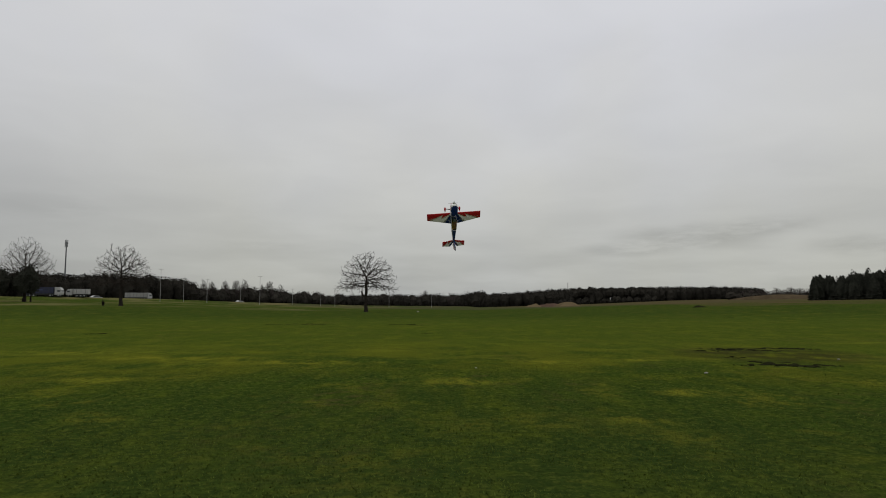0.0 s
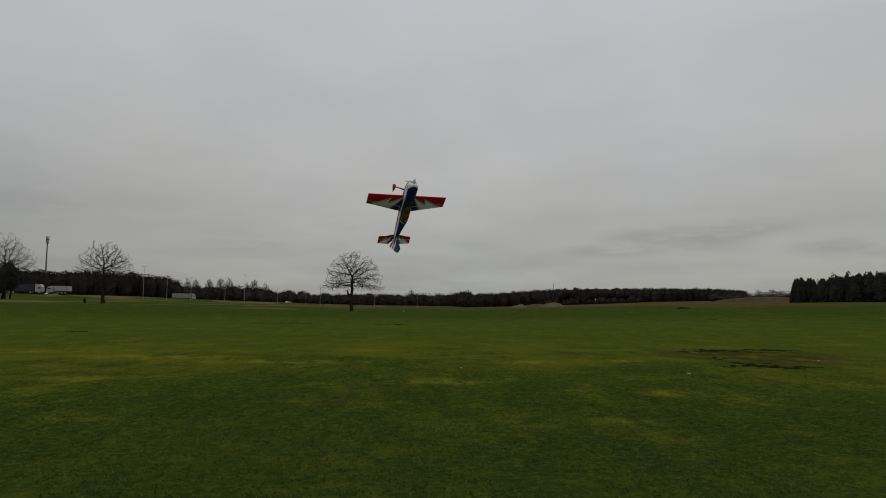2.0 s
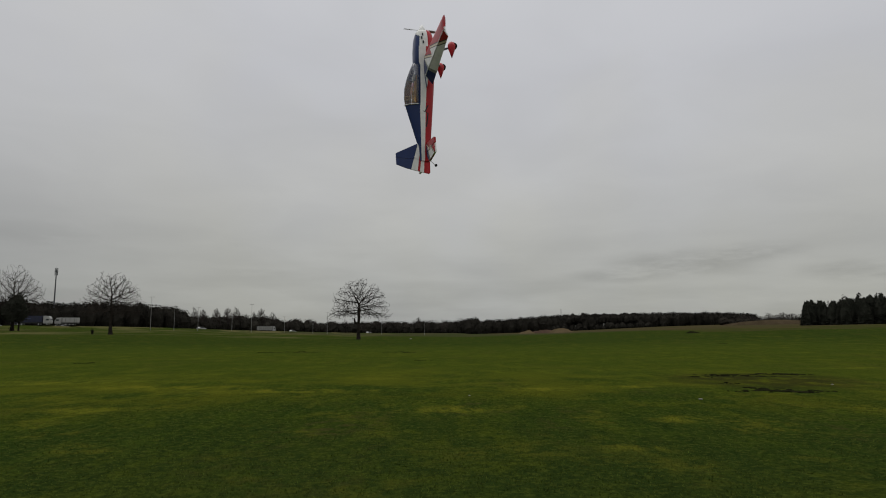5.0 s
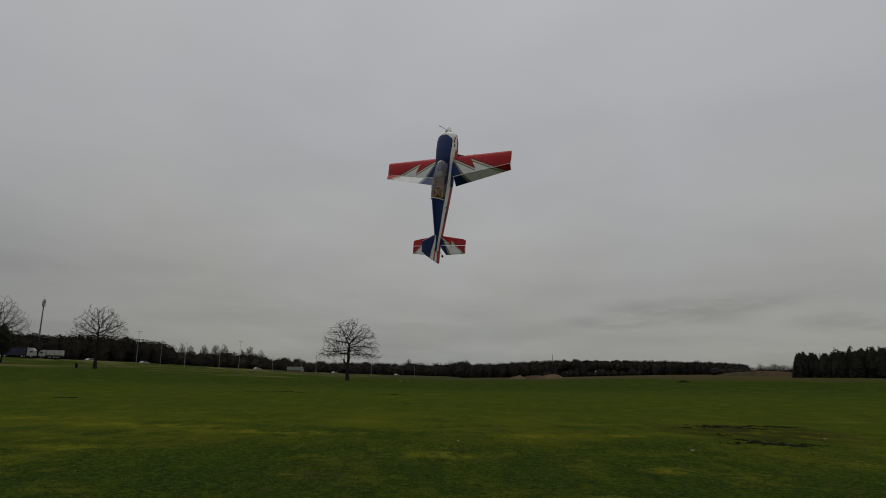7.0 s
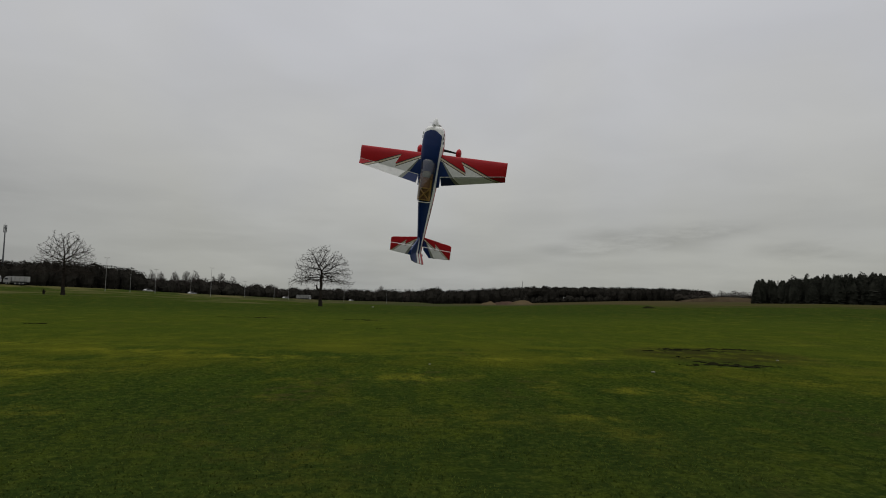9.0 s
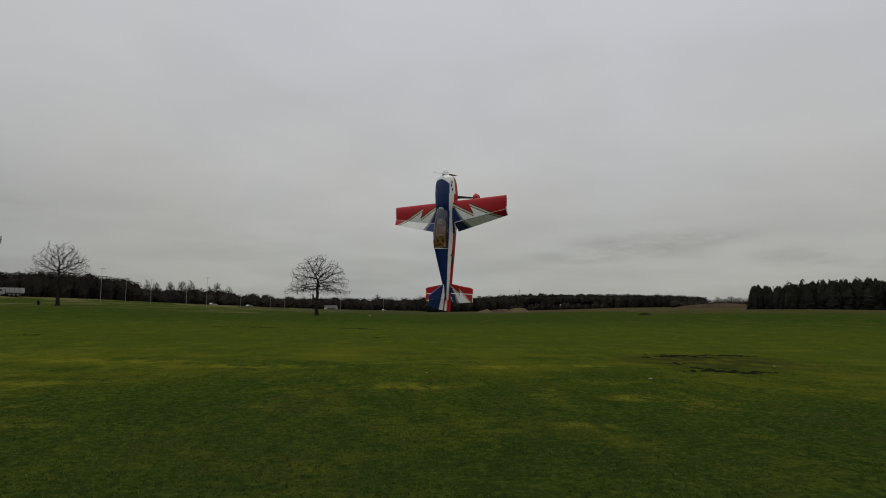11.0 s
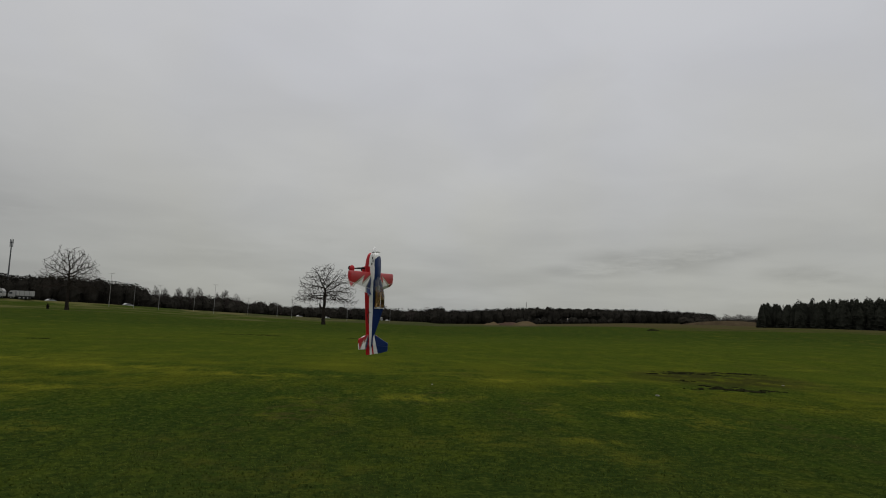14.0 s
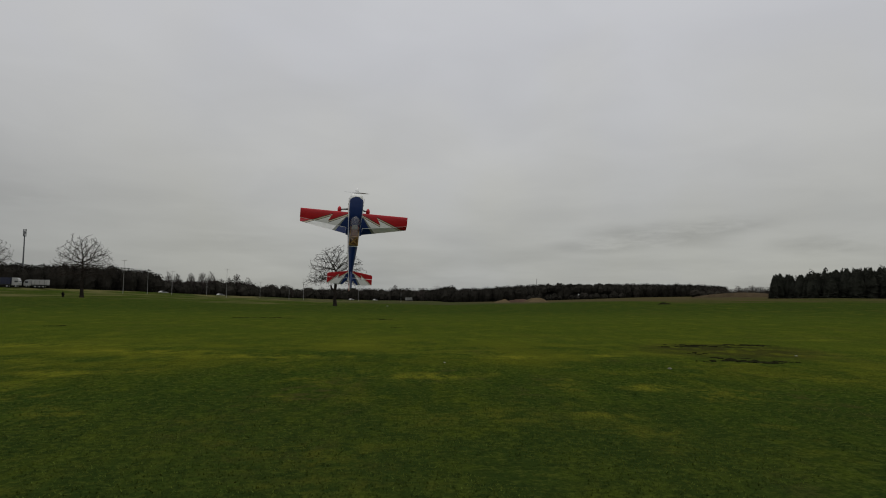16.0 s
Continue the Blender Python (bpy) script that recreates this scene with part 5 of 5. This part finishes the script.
def build_tail():
    for sgn in (-1, 1):
        def P(pts):
            return [(sgn * x * SPAN, body_y(d)) for x, d in pts]

        bolt = [(-0.01, 0.70), (0.30, 0.70), (0.30, 0.93), (0.205, 0.893), (0.098, 0.803), (0.108, 0.838), (0.02, 0.782), (-0.01, 0.78)]
        sch = [(P([(-0.05, 0.6), (0.3, 0.6), (0.3, 1.0), (-0.05, 1.0)]), W_, 1),
               (P([(0.0, 0.77), (0.03, 0.79), (0.12, 0.93), (0.0, 0.93)]), S_, 1), (P([(0.0, 0.77), (0.028, 0.79), (0.095, 0.93), (0.0, 0.93)]), B_, 1),
               (P([(x, d + 0.015) for x, d in bolt]), K_, 1), (P([(x, d + 0.012) for x, d in bolt]), G_, 1), (P([(x, d + 0.004) for x, d in bolt]), K_, 1), (P(bolt), R_, 1),
               (P([(-0.05, 0.6), (0.3, 0.6), (0.3, 1.0), (-0.05, 1.0)]), W_, -1),
               (P([(0.0, 0.7), (0.082, 0.7), (0.082, 0.838), (0.0, 0.838)]), R_, -1), (P([(0.158, 0.7), (0.3, 0.7), (0.3, 0.847), (0.158, 0.845)]), R_, -1),
               (P([(0.082, 0.838), (0.158, 0.845), (0.158, 0.95), (0.082, 0.95)]), R_, -1)]
        z, t = -0.018, 0.006

        def slab(name, pts):
            rim = [(sgn * x * SPAN, body_y(d)) for x, d in pts]
            bm = loft([[(x, y, (z - t) * SPAN) for x, y in rim], [(x, y, (z + t) * SPAN) for x, y in rim]])
            bmesh.ops.bevel(bm, geom=[e for e in bm.edges if abs(e.verts[0].co.z - e.verts[1].co.z) < 1e-6], offset=0.004, segments=2, affect="EDGES")
            paint(bm, sch)
            return bm

        film_part("stabilizer", slab("stabilizer", [(0.008, 0.775), (0.195, 0.803), (0.21, 0.810), (0.21, 0.842), (0.008, 0.838)]), plane, "red, white and blue tailplane with a checked underside")
        home = Matrix.Translation((0, body_y(0.842), z * SPAN))
        e = film_part("elevator", slab("elevator", [(0.022, 0.8415), (0.21, 0.8455), (0.21, 0.897), (0.066, 0.907), (0.022, 0.858)]), plane, "", home)
        elevators.append((e, home))

    def side(pts, w):
        return loft([[(x, body_y(d), zz * SPAN) for d, zz in pts] for x in (-w, w)])

    def Q(pts):
        return [(body_y(d), zz * SPAN) for d, zz in pts]

    stripes = [(Q([(0.5, -0.3), (1.2, -0.3), (1.2, 0.3), (0.5, 0.3)]), B_, 0),
               (Q([(0.70, -0.2), (1.1, -0.2), (1.1, 0.12), (0.80, 0.042), (0.70, 0.03)]), W_, 0),
               (Q([(0.70, -0.2), (1.1, -0.2), (1.1, 0.062), (0.80, 0.020), (0.70, 0.01)]), R_, 0),
               (Q([(0.70, -0.2), (1.1, -0.2), (1.1, 0.046), (0.82, 0.010), (0.70, 0.0)]), W_, 0),
               (Q([(0.70, -0.2), (1.1, -0.2), (1.1, 0.010), (0.84, -0.004), (0.70, -0.01)]), R_, 0)]
    bm = side([(0.772, 0.026), (0.842, 0.160), (0.848, 0.169), (0.8742, 0.169), (0.8742, 0.0)], 0.008)
    paint(bm, stripes, (1, 2), 0)
    film_part("fin", bm, plane, "dark blue fin with white and red stripes")
    home = Matrix.Translation((0, body_y(0.876), 0))
    bm = side([(0.875, 0.168), (0.915, 0.167), (0.935, 0.11), (0.964, -0.030), (0.955, -0.036), (0.887, -0.036), (0.875, -0.01)], 0.006)
    paint(bm, stripes, (1, 2), 0)
    r = film_part("rudder", bm, plane, "tall rudder with white and red stripes", home)
    return r, home


def build_gear():
    for s in (-1, 1):
        bm = loft([[(s * x * SPAN, body_y(d), zz * SPAN) for d, zz in ((dd - w, z), (dd + w, z), (dd + w, z - 0.004), (dd - w, z - 0.004))]
                   for x, z, dd, w in ((0.020, -0.066, 0.195, 0.012), (0.060, -0.092, 0.197, 0.008), (0.125, -0.146, 0.203, 0.005))])
        part("gear_leg", bm, BLACK, plane, "thin dark landing gear leg")
        rings = []
        for f, w, h in ((0.0, 0.002, 0.002), (0.08, 0.013, 0.016), (0.25, 0.019, 0.025), (0.45, 0.018, 0.022), (0.75, 0.008, 0.011), (1.0, 0.001, 0.002)):
            d = 0.172 + f * 0.105
            rings.append([((s * 0.136 + w * math.cos(a)) * SPAN, body_y(d), (-0.150 + h * math.sin(a)) * SPAN) for a in np.linspace(0, 2 * math.pi, 12, endpoint=False)])
        pant = part("wheel_pant", loft(rings), RED, plane, "red teardrop wheel pant", smooth=True)
        bm = bmesh.new()
        rod(bm, (s * 0.136 * SPAN - 0.014, body_y(0.200), -0.163 * SPAN), (s * 0.136 * SPAN + 0.014, body_y(0.200), -0.163 * SPAN), 0.037, 0.037, 16)
        part("wheel", bm, RUBBER, pant)
    bm = bmesh.new()
    rod(bm, (0, body_y(0.875), -0.034 * SPAN), (0, body_y(0.905), -0.070 * SPAN), 0.003, 0.003, 6)
    tw = part("tail_wheel_wire", bm, STEEL, plane)
    bm = bmesh.new()
    rod(bm, (-0.006, body_y(0.906), -0.073 * SPAN), (0.006, body_y(0.906), -0.073 * SPAN), 0.015, 0.015, 12)
    part("tail_wheel", bm, RUBBER, tw)


def build_prop():
    home = Matrix.Translation((0, body_y(0.043), 0))
    bm = bmesh.new()
    k = 14
    for s in (-1, 1):
        rings = []
        for r, w, tw in ((0.012, 0.012, 40), (0.04, 0.016, 32), (0.10, 0.019, 22), (0.16, 0.016, 15), (0.20, 0.010, 11), (0.208, 0.004, 10)):
            c, q = math.cos(radians(tw)), math.sin(radians(tw))
            rings.append([Vector((s * r, (u * q + v * c), (u * c - v * q) * s))
                          for u, v in ((-w, 0), (-w * 0.3, 0.0035), (w, 0), (-w * 0.3, -0.002))])
        b2 = loft(rings)
        me = bpy.data.meshes.new("blade")
        b2.to_mesh(me); b2.free()
        bm.from_mesh(me)
        bpy.data.meshes.remove(me)
    p = part("propeller", bm, CARBON, plane, "dark two-bladed propeller", m=home)
    rings = []
    for d, r in ((0.055, 0.024), (0.045, 0.0235), (0.03, 0.019), (0.015, 0.0125), (0.005, 0.0055), (0.0005, 0.001)):
        rings.append([(r * SPAN * math.cos(a), body_y(d), r * SPAN * math.sin(a)) for a in np.linspace(0, 2 * math.pi, 18, endpoint=False)])
    part("spinner", loft(rings), SPINNER, plane, "white pointed spinner", smooth=True)
    return p, home


plane = new("model_aeroplane")
tagged(plane, "red, white and blue aerobatic model aeroplane hanging on its propeller", "model aeroplane")
ailerons, elevators = [], []
build_fuselage()
for sgn in (1, -1):
    build_wing(sgn)
rudder = build_tail()
build_gear()
propeller, prop_home = build_prop()


# ---------------------------------------------------------------- what moves
FLIGHT = [  # seconds, place of the wing, lean of the nose in x and y, turn about the nose
    (0.0, 0.36, 20.29, 4.47, 0.006, -0.546, 12),
    (0.5, 0.17, 18.39, 4.29, 0.054, -0.556, 6),
    (1.0, -0.11, 16.64, 4.16, 0.090, -0.692, 9),
    (1.5, -0.32, 14.58, 4.03, 0.209, -0.714, 24),
    (2.0, -0.46, 12.71, 3.74, 0.376, -0.737, 31),
    (2.5, -0.32, 10.66, 3.69, 0.395, -0.699, 30),
    (3.0, -0.01, 8.80, 3.87, 0.097, -0.435, 29),
    (3.5, 0.11, 7.62, 4.23, -0.041, -0.236, 17),
    (4.0, -0.03, 6.83, 4.39, 0.048, -0.020, 1),
    (4.4, -0.04, 6.51, 4.48, 0.005, 0.040, -12),
    (4.5, -0.08, 6.50, 4.49, -0.022, 0.057, -19),
    (4.7, -0.12, 6.48, 4.50, -0.019, 0.083, -40),
    (6.8, 0.18, 7.34, 4.26, 0.049, -0.211, -364),
    (7.0, 0.167, 7.30, 4.156, 0.074, -0.038, -395),
    (7.3, 0.237, 7.43, 3.986, 0.189, 0.070, -453),
    (7.5, 0.268, 7.55, 3.936, 0.213, -0.051, -494),
    (7.6, 0.33, 7.65, 3.873, 0.205, -0.126, -511),
    (8.0, 0.50, 7.71, 3.684, 0.049, -0.213, -576),
    (8.3, 0.54, 7.88, 3.60, -0.009, -0.240, -624),
    (8.5, 0.53, 7.57, 3.44, -0.018, -0.243, -657),
    (8.6, 0.42, 7.46, 3.43, 0.002, -0.244, -672),
    (9.0, 0.33, 7.13, 3.24, 0.104, -0.203, -740),
    (9.3, 0.36, 7.03, 3.13, 0.149, 0.008, -798),
    (9.5, 0.31, 6.88, 3.09, 0.205, 0.068, -837),
    (9.6, 0.32, 6.80, 3.04, 0.226, 0.088, -857),
    (10.0, 0.44, 6.93, 2.99, 0.085, -0.015, -936),
    (10.2, 0.49, 6.99, 2.96, 0.072, -0.033, -974),
    (12.3, 0.26, 8.37, 2.42, -0.030, -0.005, -1389),
    (12.5, 0.14, 8.55, 2.33, 0.026, -0.003, -1431),
    (12.8, -0.02, 8.84, 2.28, 0.099, 0.103, -1500),
    (13.0, -0.14, 9.14, 2.29, 0.110, 0.062, -1544),
    (13.1, -0.19, 9.22, 2.25, 0.127, 0.027, -1565),
    (13.4, -0.26, 9.53, 2.21, 0.069, 0.034, -1620),
    (13.5, -0.26, 9.65, 2.22, 0.052, -0.026, -1637),
    (13.7, -0.33, 9.72, 2.24, 0.049, -0.021, -1673),
    (14.0, -0.48, 10.02, 2.25, 0.008, -0.049, -1730),
    (14.3, -0.68, 9.92, 2.26, 0.072, -0.098, -1788),
    (14.5, -0.80, 9.92, 2.29, 0.064, -0.073, -1826),
    (14.8, -0.98, 10.02, 2.32, 0.064, 0.169, -1888),
    (15.0, -0.96, 10.13, 2.34, 0.135, 0.016, -1930),
    (15.1, -0.88, 10.13, 2.33, 0.158, -0.013, -1952),
    (15.4, -0.815, 10.21, 2.45, 0.125, -0.027, -2018),
    (15.5, -0.903, 10.29, 2.526, 0.087, -0.012, -2038),
    (15.7, -1.125, 10.54, 2.74, 0.039, 0.024, -2083),
    (16.0, -0.99, 10.44, 2.95, 0.070, -0.079, -2148),
]


def glide(rows, t):
    """Smooth value between rows."""
    i = max(0, min(len(rows) - 2, sum(1 for r in rows if r[0] <= t) - 1))

    def slope(k):
        a, b = rows[max(0, k - 1)], rows[min(len(rows) - 1, k + 1)]
        if 0 < k < len(rows) - 1:
            c = rows[k]
            h0, h1 = c[0] - a[0], b[0] - c[0]
            return [((y - x) / h0 * h1 + (z - y) / h1 * h0) / (h0 + h1) for x, y, z in zip(a[1:], c[1:], b[1:])]
        return [(y - x) / (b[0] - a[0]) for x, y in zip(a[1:], b[1:])]

    r0, r1, m0, m1 = rows[i], rows[i + 1], slope(i), slope(i + 1)
    h = r1[0] - r0[0]
    u = (t - r0[0]) / h
    return [(2 * u ** 3 - 3 * u * u + 1) * a + (u ** 3 - 2 * u * u + u) * h * p + (3 * u * u - 2 * u ** 3) * b + (u ** 3 - u * u) * h * q
            for a, b, p, q in zip(r0[1:], r1[1:], m0, m1)]


def flight_pose(t):
    x, y, z, nx, ny, turn = glide(FLIGHT, t)
    nose = Vector((nx, ny, 1)).normalized()
    lean = Vector((0, 0, 1)).rotation_difference(nose).to_matrix().to_4x4()
    # hanging on the propeller: nose up, canopy to the south
    hang = Matrix(((1, 0, 0, 0), (0, 0, -1, 0), (0, 1, 0, 0), (0, 0, 0, 1)))
    return Matrix.Translation((x, y, z)) @ lean @ Matrix.Rotation(radians(turn), 4, "Z") @ hang


AILERON = ((0, 0), (1.0, 4), (2.5, -6), (3.5, 3), (4.0, 1), (4.4, 24), (4.8, 32), (6.6, 30), (7.2, 34), (8.2, 36), (9.4, 34), (10.2, 35), (12.3, 18), (12.9, 30), (14.0, 31), (16.0, 30))
RUDDER = ((0, 4), (1.0, 0), (2.0, -14), (2.6, -20), (3.2, -8), (3.5, -6), (4.0, 8), (4.7, 4), (6.8, 2), (8.0, 3), (9.0, 20), (9.5, 4), (12.5, -6), (14.0, 3), (16.0, 2))
ELEVATOR = ((0, 4), (2.0, -8), (3.0, 6), (4.0, 3), (7.0, 4), (9.0, 6), (12.0, -8), (14.5, -6), (16.0, 4))


def motions():
    walk(plane, [(k / 10, flight_pose(k / 10)) for k in range(161)])
    walk(propeller, [(k / 30, prop_home @ Matrix.Rotation(radians(81 * k), 4, "Y")) for k in range(481)])
    for ob, home, sign in ailerons:
        walk(ob, [(t, home @ Matrix.Rotation(radians(sign * a), 4, "X")) for t, a in AILERON])
    for ob, home in elevators:
        walk(ob, [(t, home @ Matrix.Rotation(radians(a), 4, "X")) for t, a in ELEVATOR])
    walk(rudder[0], [(t, rudder[1] @ Matrix.Rotation(radians(a), 4, "Z")) for t, a in RUDDER])
    walk(driving, [(t, road_pose(15.4 * t + 4, -2.5)) for t in (0, 4, 8, 12, 16)])
    for ob, (s0, v) in zip(cars, CAR_DRIVES):
        walk(ob, [(t, road_pose(s0 + v * t, -2.5)) for t in (0, 4, 8, 12, 16)])


motions()
